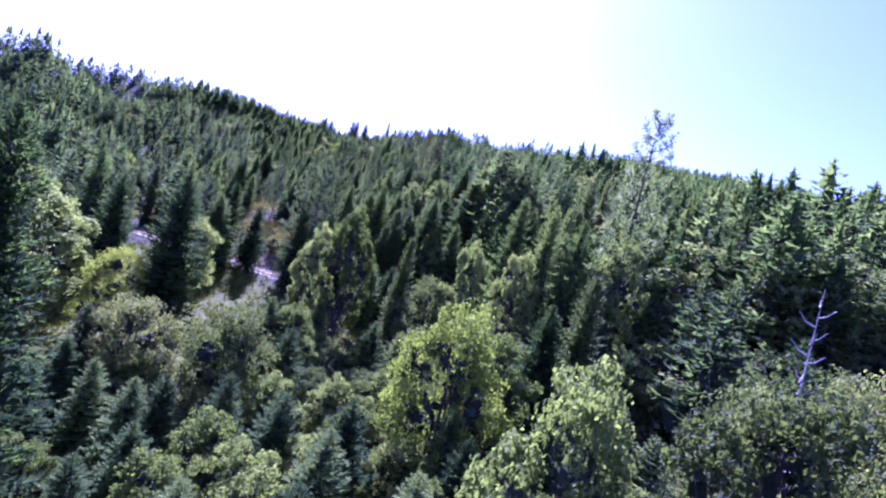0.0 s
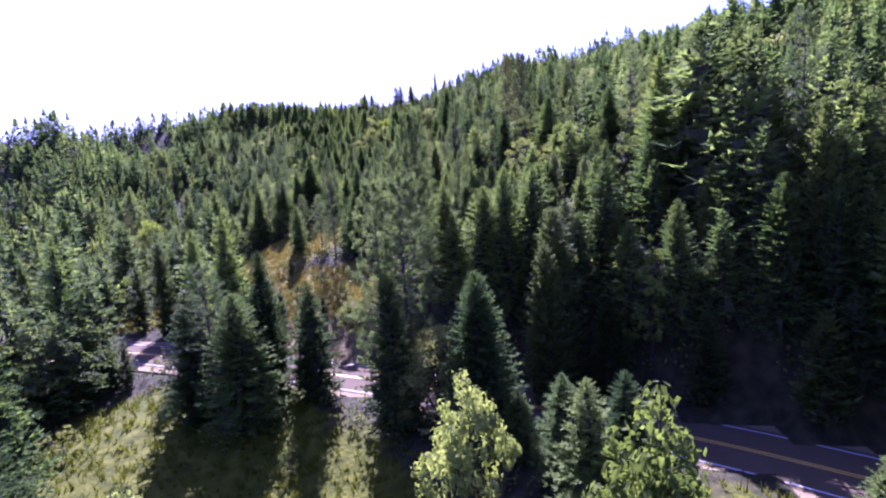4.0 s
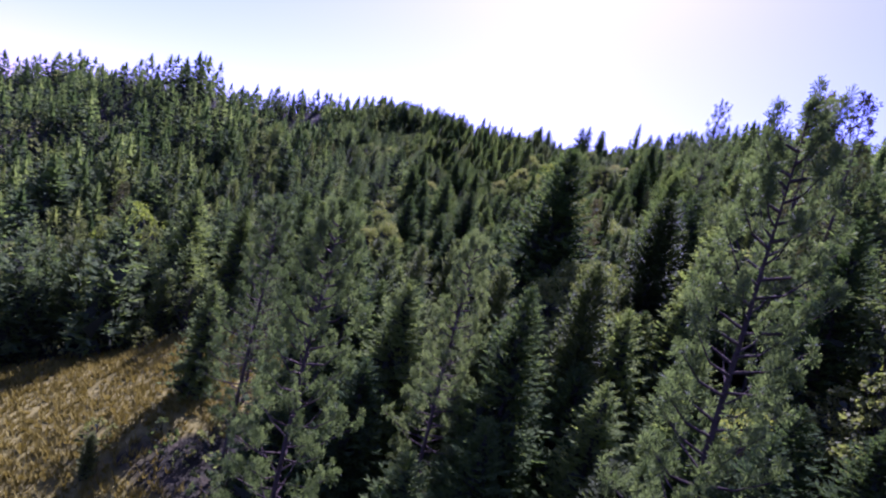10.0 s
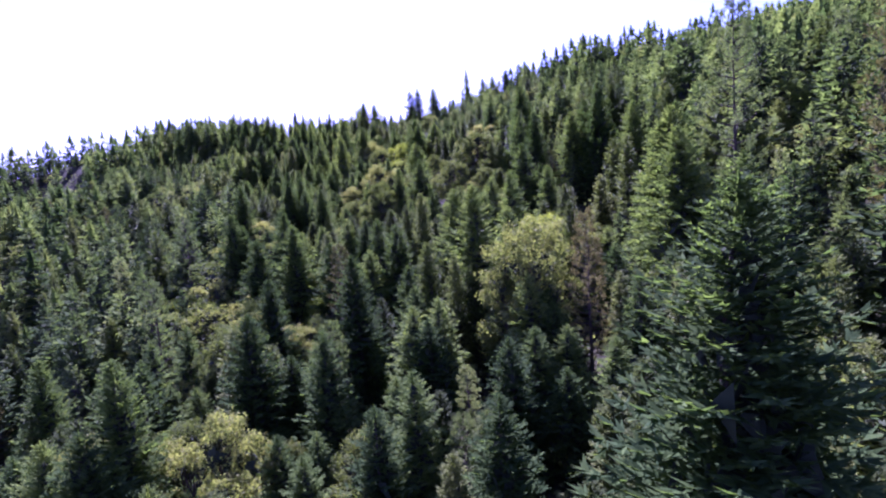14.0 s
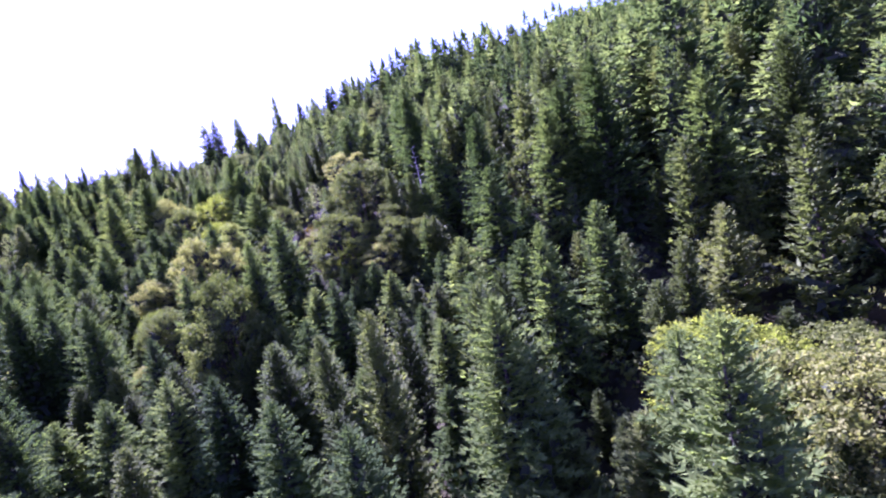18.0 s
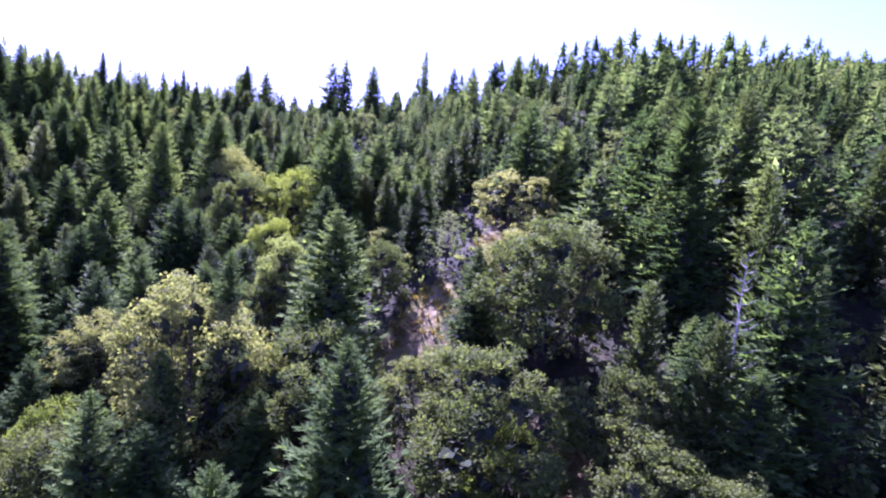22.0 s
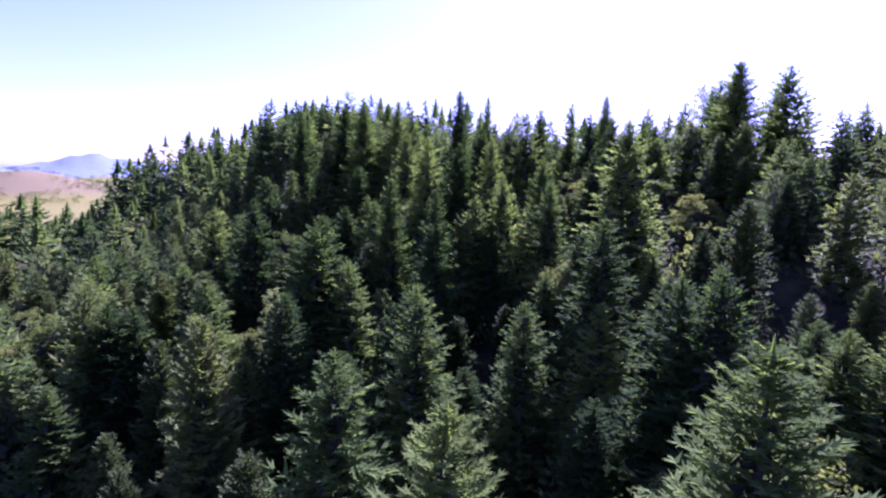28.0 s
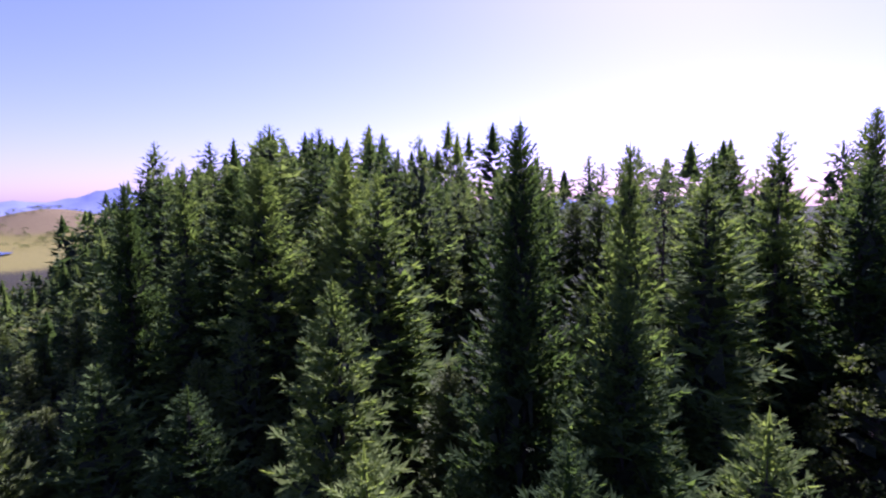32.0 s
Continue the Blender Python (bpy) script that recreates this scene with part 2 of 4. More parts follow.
FAR_SIDE = [(-200, 520, 10), (40, 560, 70), (-60, 690, -25), (-220, 690, -30), (-330, 540, -25), (-235, 288, 39.5), (-262, 240, 7.5), (-225, 325, 24.1), (-270, 290, 38.9), (-300, 245, -1.3), (-250, 320, 3.5), (-185, 350, 46.5), (-270, 350, 41), (110, 190, 26.5), (-200, 250, 13), (-170, 225, 0.6), (-225, 215, 0.4)]
SPOTS = np.array(FLOOR + SLOPE + CREST + FAR_SIDE, float)
PLAIN = -42.0


def solve_land():
    p = SPOTS[:, :2]
    n = len(p)
    r = np.hypot(*(p[:, None] - p[None]).transpose(2, 0, 1))
    a = np.zeros((n + 3, n + 3))
    a[:n, :n] = r - 1.5 * np.eye(n)
    a[:n, n], a[n, :n] = 1, 1
    a[:n, n + 1 : n + 3], a[n + 1 : n + 3, :n] = p / 100, p.T / 100
    return np.linalg.solve(a, np.r_[SPOTS[:, 2], 0, 0, 0])


LAND = solve_land()
ROAD = np.array([(-480, 150), (-380, 140), (-260, 131), (-160, 130), (-110, 125), (-70, 117.5), (-42, 110), (-22, 103), (-2, 94), (10, 87), (26, 76), (60, 50), (110, 0), (150, -60), (185, -130), (210, -200), (230, -260)], float)
ROAD_Z = -15.6


def road_line(step=1.0):
    """The road's centre line, rounded through its bends."""
    pts = []
    for i in range(1, len(ROAD) - 2):
        p0, p1, p2, p3 = ROAD[i - 1 : i + 3]
        n = max(2, int(np.hypot(*(p2 - p1)) / step))
        for k in range(n):
            s = k / n
            pts.append(0.5 * (2 * p1 + (p2 - p0) * s + (2 * p0 - 5 * p1 + 4 * p2 - p3) * s**2 + (3 * p1 - p0 - 3 * p2 + p3) * s**3))
    return np.array(pts)


CENTRE = road_line(2.0)


def road_gap(x, y):
    p = np.stack([x, y], -1)
    out = np.full(x.shape, 1e9)
    for q in CENTRE:
        out = np.minimum(out, (p[..., 0] - q[0]) ** 2 + (p[..., 1] - q[1]) ** 2)
    return np.sqrt(out)


def soft(e0, e1, v):
    s = np.clip((v - e0) / (e1 - e0), 0, 1)
    return s * s * (3 - 2 * s)


def hill(x, y, cx, cy, h, sx, sy, turn=0.0):
    c, s = math.cos(turn), math.sin(turn)
    u, v = (x - cx) * c + (y - cy) * s, -(x - cx) * s + (y - cy) * c
    return h * np.exp(-(u / sx) ** 2 - (v / sy) ** 2)


def land(x, y):
    """The height of the ground at x, y (arrays)."""
    x, y = np.asarray(x, float), np.asarray(y, float)
    z = LAND[-3] + LAND[-2] * x / 100 + LAND[-1] * y / 100
    for (px, py, _), w in zip(SPOTS, LAND):
        z = z + w * np.hypot(x - px, y - py)
    z = z + 0.7 * np.sin(x * 0.11 + 1.3) * np.sin(y * 0.093) + 0.35 * np.sin(x * 0.31) * np.sin(y * 0.27 + 0.6)
    out = np.maximum.reduce([(-330 - x) / 160, (x - 330) / 300, (-120 - y) / 150, (y - 760) / 200])
    far = soft(0.0, 1.0, out)
    wide = PLAIN + hill(x, y, -1950, 640, 80, 260, 190, 0.3) + hill(x, y, -2300, 1000, 70, 420, 260, 0.2) + hill(x, y, -1650, 320, 30, 160, 120) + 2.0 * np.sin(x * 0.006) * np.sin(y * 0.007)
    wide = wide + hill(x, y, 700, 1000, 260, 420, 420) + hill(x, y, 600, 300, 160, 250, 400) + hill(x, y, 300, -400, 120, 300, 200)
    return z * (1 - far) + wide * far


def ground_at(x, y):
    z = land(x, y)
    g = road_gap(np.asarray(x, float), np.asarray(y, float))
    w = 1 - soft(5.2, 11.0, g)
    return z * (1 - w) + ROAD_Z * w


# ---- mesh helpers ----
def mesh_from(name, verts, faces, mat, smooth=False, inner=None):
    """A mesh from arrays of corners and of triangles or quads."""
    verts, faces = np.asarray(verts, np.float32), np.asarray(faces, np.int32)
    me = bpy.data.meshes.new(name)
    n, k = faces.shape
    me.vertices.add(len(verts))
    me.vertices.foreach_set("co", verts.ravel())
    me.loops.add(n * k)
    me.loops.foreach_set("vertex_index", faces.ravel())
    me.polygons.add(n)
    me.polygons.foreach_set("loop_start", np.arange(n, dtype=np.int32) * k)
    me.polygons.foreach_set("loop_total", np.full(n, k, np.int32))
    me.polygons.foreach_set("use_smooth", np.full(n, smooth))
    me.materials.append(mat)
    # faces flagged inner take the dark colour that stands for crown shade
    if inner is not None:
        me.materials.append(INNER_SHADE)
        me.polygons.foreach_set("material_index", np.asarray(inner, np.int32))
    me.update()
    me.validate()
    return me


def part(name, me, parent, label=""):
    ob = new(name, me)
    ob.parent = parent
    if label:
        tagged(ob, label)
    return ob


def tube(points, radii, sides=6):
    """A tapered tube of quads round a line of points."""
    points, radii = np.asarray(points, float), np.asarray(radii, float)
    ways = np.gradient(points, axis=0)
    ways /= np.linalg.norm(ways, axis=1)[:, None] + 1e-9
    ref = np.where(np.abs(ways[:, 2:3]) > 0.8, [[1.0, 0, 0]], [[0, 0, 1.0]])
    u = np.cross(ways, ref)
    u /= np.linalg.norm(u, axis=1)[:, None] + 1e-9
    v = np.cross(ways, u)
    a = np.arange(sides) * 2 * math.pi / sides
    rings = points[:, None] + radii[:, None, None] * (np.cos(a)[None, :, None] * u[:, None] + np.sin(a)[None, :, None] * v[:, None])
    n = len(points)
    i, k = np.meshgrid(np.arange(n - 1), np.arange(sides), indexing="ij")
    q = np.stack([i * sides + k, i * sides + (k + 1) % sides, (i + 1) * sides + (k + 1) % sides, (i + 1) * sides + k], -1).reshape(-1, 4)
    return rings.reshape(-1, 3), q


def joined(pieces):
    vs, fs, at = [], [], 0
    for v, f in pieces:
        vs.append(v)
        fs.append(np.asarray(f) + at)
        at += len(v)
    return np.concatenate(vs), np.concatenate(fs)


# ---- trees, built one metre tall ----
def conifer(rng, boughs, stations, sprays, wide=0.16, low=0.06, point=0.74, ragged=0.42, droop=0.28, rise=0.0, clump=0.34, blade=0.2, shade_tris=120, spire=0.0):
    """Boughs all round the stem, each a drooping plate of short fanned sprays, with gaps between them, over an inner
    twig mass coloured dark for the shade inside the crown.
    """
    up = np.array([0, 0, 1.0])
    i = np.arange(boughs)
    f = ((i + rng.uniform(0, 1, boughs)) / boughs) ** 0.88
    z = low + (0.975 - low) * f
    full = wide * (1 - f) ** point * (0.72 + 0.28 * np.minimum(1, 4 * f + 0.2)) + 0.009
    length = full * rng.uniform(1 - ragged, 1 + ragged * 0.55, boughs)
    a = i * 2.39996 + rng.uniform(-0.55, 0.55, boughs)
    out = np.stack([np.cos(a), np.sin(a), 0 * a], -1)[:, None]
    side = np.stack([-np.sin(a), np.cos(a), 0 * a], -1)[:, None]
    lift = 0.0 + 0.8 * f**1.2 + rise + rng.uniform(-0.28, 0.28, boughs)
    sag = droop * (1.1 - f)
    q = (np.arange(stations) + rng.uniform(0.2, 0.8, (boughs, stations))) / stations * 0.8 + 0.2
    spine = z[:, None, None] * up + out * (length[:, None] * q)[..., None]
    spine = spine + up * (length[:, None] * (lift[:, None] * q - sag[:, None] * q**2 + 0.6 * sag[:, None] * q**4))[..., None]
    shape = (boughs, stations, sprays)
    th = np.linspace(-1.25, 1.25, sprays)[None, None] * rng.uniform(0.75, 1.1, shape) + rng.uniform(-0.2, 0.2, shape)
    reach = clump * np.minimum(length, 0.3 * wide + 0.5 * length)[:, None, None] * (1.05 - 0.42 * q[..., None]) * rng.uniform(0.65, 1.3, shape) + 0.004
    way = out[:, :, None] * np.cos(th)[..., None] + side[:, :, None] * np.sin(th)[..., None] + up * (lift[:, None, None] * 0.35 + rng.uniform(-0.36, 0.6, shape))[..., None]
    flat = np.cross(way, up) + up * rng.uniform(-0.8, 0.8, shape)[..., None]
    flat /= np.linalg.norm(flat, axis=-1)[..., None] + 1e-9
    p = spine[:, :, None]
    half = (reach * blade)[..., None] * flat
    tip = p + way * reach[..., None]
    tris = [np.stack([p - half, p + half, tip], -2).reshape(-1, 3, 3)]
    # the leader
    lead = []
    for foot, half in [(0.9, 0.009)] + [(0.84, 0.15 * wide), (0.74, 0.26 * wide)] * bool(spire):
        for k in range(3):
            d = np.array([math.cos(k * 1.05 + foot * 9), math.sin(k * 1.05 + foot * 9), 0]) * half
            lead.append(np.stack([np.array([0, 0, foot]) - d, np.array([0, 0, foot + 0.02]) + d, np.array([0, 0, min(1.0, foot + 0.17)])]))
    tris.append(np.array(lead))
    needles = sum(len(t) for t in tris)
    # loose triangles round the stem, coloured dark as shade behind the boughs
    n = shade_tris
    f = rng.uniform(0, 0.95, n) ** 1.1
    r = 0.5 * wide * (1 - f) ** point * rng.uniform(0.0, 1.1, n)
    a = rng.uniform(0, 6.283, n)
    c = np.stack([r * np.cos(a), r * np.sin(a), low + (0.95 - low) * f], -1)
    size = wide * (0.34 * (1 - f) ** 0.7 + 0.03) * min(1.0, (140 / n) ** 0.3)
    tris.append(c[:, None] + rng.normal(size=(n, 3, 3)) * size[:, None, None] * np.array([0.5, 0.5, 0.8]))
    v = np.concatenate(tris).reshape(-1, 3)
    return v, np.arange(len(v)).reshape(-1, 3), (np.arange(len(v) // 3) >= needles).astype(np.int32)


def leaf_clump(rng, centre, radius, count, size):
    """Loose leaves round a centre, each a bent diamond of two triangles."""
    d = rng.normal(size=(count, 3))
    d /= np.linalg.norm(d, axis=1)[:, None]
    c = centre + d * (radius * rng.uniform(0.45, 1.05, count))[:, None] * [1, 1, 0.8]
    u = rng.normal(size=(count, 3))
    u -= d * (u * d).sum(1)[:, None] * rng.uniform(0.2, 1.0, count)[:, None]
    u /= np.linalg.norm(u, axis=1)[:, None] + 1e-9
    w = np.cross(u, d + rng.normal(size=(count, 3)) * 0.35)
    w /= np.linalg.norm(w, axis=1)[:, None] + 1e-9
    s = (size * rng.uniform(0.6, 1.3, count))[:, None]
    quad = np.stack([c - u * s, c + w * s * 0.6, c + u * s, c - w * s * 0.6 + d * s * 0.25], 1)
    return quad.reshape(-1, 3), np.arange(4 * count).reshape(-1, 4)


def broad_crown(rng, lobes, clumps, leaves, size, wide=0.34, low=0.28, shade=4):
    """Leaf clumps over uneven lobes heaped into a dome, inner clumps coloured dark for the shade within, and the limbs
    that carry them.
    """
    made, limbs, hidden = [], [], []
    middle = (low + 1.0) * 0.5
    tall = (1.0 - low) * 0.5
    heads = [(np.array([rng.uniform(-0.04, 0.04), rng.uniform(-0.04, 0.04), middle + 0.6 * tall]), wide * 0.46)]
    for i in range(lobes + 3):
        u = 0.95 - 1.8 * (i + rng.uniform(0.2, 0.8)) / (lobes + 3)
        a = i * 2.39996 + rng.uniform(-0.4, 0.4)
        flat = math.sqrt(max(0.0, 1 - u * u)) if u > 0 else max(0.82, math.sqrt(1 - u * u))
        far = rng.uniform(0.5, 0.78)
        at = np.array([wide * far * flat * math.cos(a), wide * far * flat * math.sin(a), middle + tall * far * u])
        heads.append((at, wide * rng.uniform(0.28, 0.46)))
    fork = np.array([0, 0, low * 0.8])
    heart = np.array([0, 0, middle - 0.2 * tall])
    for c, r in heads:
        mid = (fork + c) / 2 + np.array([0, 0, -0.03])
        limbs.append(tube([fork, mid, c], [0.007, 0.0045, 0.002], 5))
        outward = (c - heart) / (np.linalg.norm(c - heart) + 1e-9)
        # inner leaves in the dark colour, shade painted into the lobe's heart
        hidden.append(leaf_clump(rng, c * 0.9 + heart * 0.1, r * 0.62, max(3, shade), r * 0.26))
        for _ in range(max(2, clumps // len(heads))):
            d = rng.normal(size=3) + outward * 0.9
            d /= np.linalg.norm(d)
            at = c + d * r * rng.uniform(0.55, 1.05)
            at[2] = min(at[2], 0.985)
            made.append(leaf_clump(rng, at, r * rng.uniform(0.24, 0.42), leaves, size))
            if rng.uniform() < 0.3:
                limbs.append(tube([c * 0.6 + mid * 0.4, at], [0.003, 0.001], 4))
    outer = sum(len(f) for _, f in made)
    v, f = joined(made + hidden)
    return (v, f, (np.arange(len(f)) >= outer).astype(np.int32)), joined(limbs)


def pine_crown(rng, limbs_n, tufts, needles, wide=0.17, low=0.35, size=0.03, blade=0.1):
    """Open limbs that end in round bursts of long needles."""
    tris, limbs = [], []
    for i in range(limbs_n):
        f = (i + rng.uniform(0, 1)) / limbs_n
        z = low + (0.97 - low) * f
        a = i * 2.4 + rng.uniform(-0.4, 0.4)
        length = wide * (1 - f) ** 0.55 * (0.55 + 0.45 * min(1, 3 * f + 0.3)) * rng.uniform(0.65, 1.2) + 0.02
        out = np.array([math.cos(a), math.sin(a), 0])
        side = np.array([-math.sin(a), math.cos(a), 0])
        base = np.array([0, 0, z])
        rise = 0.15 + 0.5 * f
        end = base + out * length + np.array([0, 0, rise * length])
        mid = base + out * length * 0.5 + np.array([0, 0, rise * length * 0.25])
        limbs.append(tube([base, mid, end], [0.0024, 0.0016, 0.0007], 4))
        for k in range(tufts):
            s = rng.uniform(0.5, 1.0) if k else 1.0
            c = base + (end - base) * s + side * rng.uniform(-0.4, 0.4) * length * (1.15 - s) + np.array([0, 0, rng.uniform(-0.01, 0.025)])
            d = rng.normal(size=(needles, 3)) + out * 0.3 + np.array([0, 0, 0.45])
            d /= np.linalg.norm(d, axis=1)[:, None]
            w = np.cross(d, rng.normal(size=(needles, 3)))
            w /= np.linalg.norm(w, axis=1)[:, None] + 1e-9
            ln = size * rng.uniform(0.7, 1.2, (needles, 1))
            tris.append(np.stack([c + d * ln * 0.05, c + d * ln + w * ln * blade, c + d * ln - w * ln * blade], 1))
    v = np.concatenate(tris).reshape(-1, 3)
    return (v, np.arange(len(v)).reshape(-1, 3)), joined(limbs)


def trunk_mesh(rng, thick, top=0.97, lean=0.012):
    z = np.array([-0.05, 0.0, 0.04, 0.25, 0.5, 0.75, top])
    wob = np.cumsum(rng.normal(0, lean, (7, 2)), axis=0) * np.array([0, 0, 0, 0.4, 0.6, 0.6, 0])[:, None]
    r = thick * np.array([1.5, 1.25, 1.0, 0.82, 0.6, 0.34, 0.06])
    return tube(np.c_[wob, z], r, 7)


TREES = {}


def template(kind, ob_name, seed, crown, mat, limbs=None, thick=0.013, bark=BARK, label="", group=""):
    """A tree thing: an empty at the foot, with its trunk, its limbs and its crown; kept far below ground as the first of its kind."""
    rng = np.random.default_rng(seed)
    wood = [trunk_mesh(rng, thick)] + ([limbs] if limbs is not None else [])
    meshes = [("trunk", mesh_from("trunk", *joined(wood), bark, True))]
    if crown is not None:
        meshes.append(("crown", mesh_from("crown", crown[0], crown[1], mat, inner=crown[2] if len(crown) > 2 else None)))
    TREES.setdefault(kind, []).append((ob_name, meshes, label, group))


for s in range(3):
    g = np.random.default_rng(10 + s)
    note = "dark green fir tree with drooping feathery branches"
    slim = 0.225 + 0.02 * s
    template("fir_fine", "fir_tree", s, conifer(g, 400, 4, 7, slim, 0.04, clump=0.27, shade_tris=320), FIR, label=note, group="firs on the slope")
    template("fir_great", "fir_tree", s, conifer(g, 640, 6, 7, slim, 0.04, clump=0.18, shade_tris=600), FIR, label=note, group="firs on the slope")
    template("fir", "fir_tree", s, conifer(g, 250, 3, 6, slim, 0.05, clump=0.36, shade_tris=200), FIR, label="dark green fir tree in the dense forest", group="firs on the slope")
    note = "yellow-green young cedar with dense upright crown"
    slim = 0.16 + 0.018 * s
    template("cedar_fine", "cedar_tree", s, conifer(g, 330, 4, 7, slim, 0.03, 0.62, 0.35, 0.1, 0.5, 0.32, 0.24, 300), CEDAR, label=note, group="cedars on the slope")
    template("cedar_great", "cedar_tree", s, conifer(g, 520, 6, 7, slim, 0.03, 0.62, 0.35, 0.1, 0.5, 0.22, 0.24, 500), CEDAR, label=note, group="cedars on the slope")
    template("cedar", "cedar_tree", s, conifer(g, 210, 3, 6, slim, 0.04, 0.62, 0.35, 0.1, 0.5, 0.4, 0.26, 180), CEDAR, label=note, group="cedars on the slope")
    note = "tall pine with open limbs and bushy needle tufts"
    c, l = pine_crown(g, 92, 10, 54, 0.16 + 0.015 * s, 0.16, 0.0125, 0.06)
    template("pine_near", "pine_tree", s, c, PINE, l, 0.011, label=note, group="pines")
    c, l = pine_crown(g, 70, 11, 16, 0.15 + 0.015 * s, 0.18, 0.013, 0.1)
    template("pine_fine", "pine_tree", s, c, PINE, l, 0.011, label=note, group="pines")
    c, l = pine_crown(g, 70, 7, 10, 0.15 + 0.015 * s, 0.2, 0.018, 0.15)
    template("pine", "pine_tree", s, c, PINE, l, 0.011, label=note, group="pines")
    for kind, ob_name, lobes, wide, low, mat, note, group in (
        ("oak", "oak_tree", 9, 0.39, 0.07, OAK, "round-crowned olive green oak tree", "oaks on the slope"),
        ("maple", "maple_tree", 12, 0.29, 0.05, MAPLE, "leafy pale green broadleaf tree with layered crown", "broadleaf trees"),
        ("gold", "oak_tree", 10, 0.4, 0.05, GOLD, "sunlit yellow-green oak tree", "oaks on the slope"),
    ):
        c, l = broad_crown(g, lobes, 330, 60, 0.0088, wide, low, 16)
        template(kind + "_fine", ob_name, s, c, mat, l, 0.018, label=note, group=group)
        c, l = broad_crown(g, lobes, 130, 34, 0.014, wide, low, 9)
        template(kind, ob_name, s, c, mat, l, 0.018, label=note, group=group)
    c, l = broad_crown(g, 5, 50, 30, 0.03, 0.5, 0.06)
    template("bush", "shrub", s, c, OAK, l, 0.02, label="low green shrub on the open slope", group="shrubs")
    c, l = broad_crown(g, 5, 50, 30, 0.025, 0.55, 0.05)
    template("brush", "shrub", s, c, BRUSH, l, 0.02, label="dry brown brush on the bare slope", group="shrubs")
c, l = pine_crown(np.random.default_rng(40), 80, 7, 10, 0.13, 0.15, 0.017, 0.15)
template("rust", "pine_tree", 4, c, RUST, l, 0.011, label="sparse drying conifer with brownish needles and bare limbs", group="pines")
_, l = pine_crown(np.random.default_rng(41), 34, 1, 3, 0.09, 0.2, 0.01)
template("snag", "dead_tree", 5, None, None, l, 0.009, DEAD, label="bare bleached dead tree with short broken limbs", group="dead trees")
PLACED = []
TRACK = np.array([eye for _, eye, _, _ in PATH])
TRACK = np.concatenate([TRACK[:-1] * (1 - s) + TRACK[1:] * s for s in (0, 0.25, 0.5, 0.75)])
COUNT = {}


def plant(kind, x, y, h, wide=1.0, z=None):
    """Stand one tree of the kind, h metres tall, on the ground at x, y."""
    gap = np.hypot(TRACK[:, 0] - x, TRACK[:, 1] - y).min()
    near = gap < 20 or h > 15 and gap < 38
    if kind in ("fir", "cedar") and h > 13 and gap < 32:
        near, kind = False, kind + "_great"
    kind = "pine_near" if kind == "pine" and gap < 9 else kind + "_fine" if near and kind + "_fine" in TREES else kind
    k = COUNT.get(kind, 0)
    COUNT[kind] = k + 1
    forms = TREES[kind]
    name, meshes, label, group = forms[k % len(forms)]
    if name in ("fir_tree", "cedar_tree") and h < 9:
        name, label, group = "young_" + name[:-5], label.replace("tree", "sapling"), "young conifers"
    turn = (k * 2.399) % 6.283
    z = float(ground_at(np.array([x]), np.array([y]))[0]) if z is None else z
    foot = new(name)
    foot.empty_display_size = 0.3
    foot.matrix_world = Matrix.Translation((x, y, z - 0.15)) @ Matrix.Rotation(turn, 4, "Z") @ Matrix.Diagonal((h * wide, h * wide, h, 1))
    tagged(foot, label, {"dead_tree": "dead tree", "shrub": "shrub"}.get(name, "tree"), group)
    for part_name, me in meshes:
        part(part_name, me, foot)
    PLACED.append((x, y, h * 0.17 * wide))
    return foot

# ---- ground, one sheet to the horizon ----
def stretched(centre, near, n, far):
    """Grid lines evenly spaced near the centre and ever wider towards far."""
    s = np.linspace(-1, 1, n)
    return centre + near * s + (far - near) * np.abs(s) ** 7 * np.sign(s)


def inside(x, y, cx, cy, rx, ry, turn=0.0):
    c, s = math.cos(turn), math.sin(turn)
    u, v = ((x - cx) * c + (y - cy) * s) / rx, (-(x - cx) * s + (y - cy) * c) / ry
    return 1 - soft(0.75, 1.15, np.hypot(u, v))


def straw_area(x, y):
    out = inside(x, y, -67, 147, 25, 14, 0.62) + inside(x, y, -47, 127, 18, 12, -0.3) + inside(x, y, -48.7, 264.5, 2.4, 6, 0.1) + inside(x, y, -55, 257, 2.4, 4.5, -0.3)
    hills = soft(-900, -1200, x)
    return np.clip(out + hills, 0, 1)


def green_area(x, y):
    return np.clip(inside(x, y, -38, 70, 26, 30, 0.5) + inside(x, y, -52, 96, 18, 12, 0.4) + inside(x, y, 2, 71, 17, 13, -0.5), 0, 1)


def earth_area(x, y):
    return np.clip(0.85 * inside(x, y, -8, 118, 1.9, 13, -0.2) + 0.7 * inside(x, y, -55, 256, 2.6, 4.5, -0.3) + 0.8 * inside(x, y, -49, 247, 2.4, 5, 0.2) + inside(x, y, -8, 169, 3, 5) + 0.7 * inside(x, y, -49, 266, 2.0, 6, 0.1) + 0.7 * inside(x, y, -42, 118, 14, 4, -0.3)
                   + 0.75 * inside(x, y, -1950, 640, 330, 240, 0.3), 0, 1)


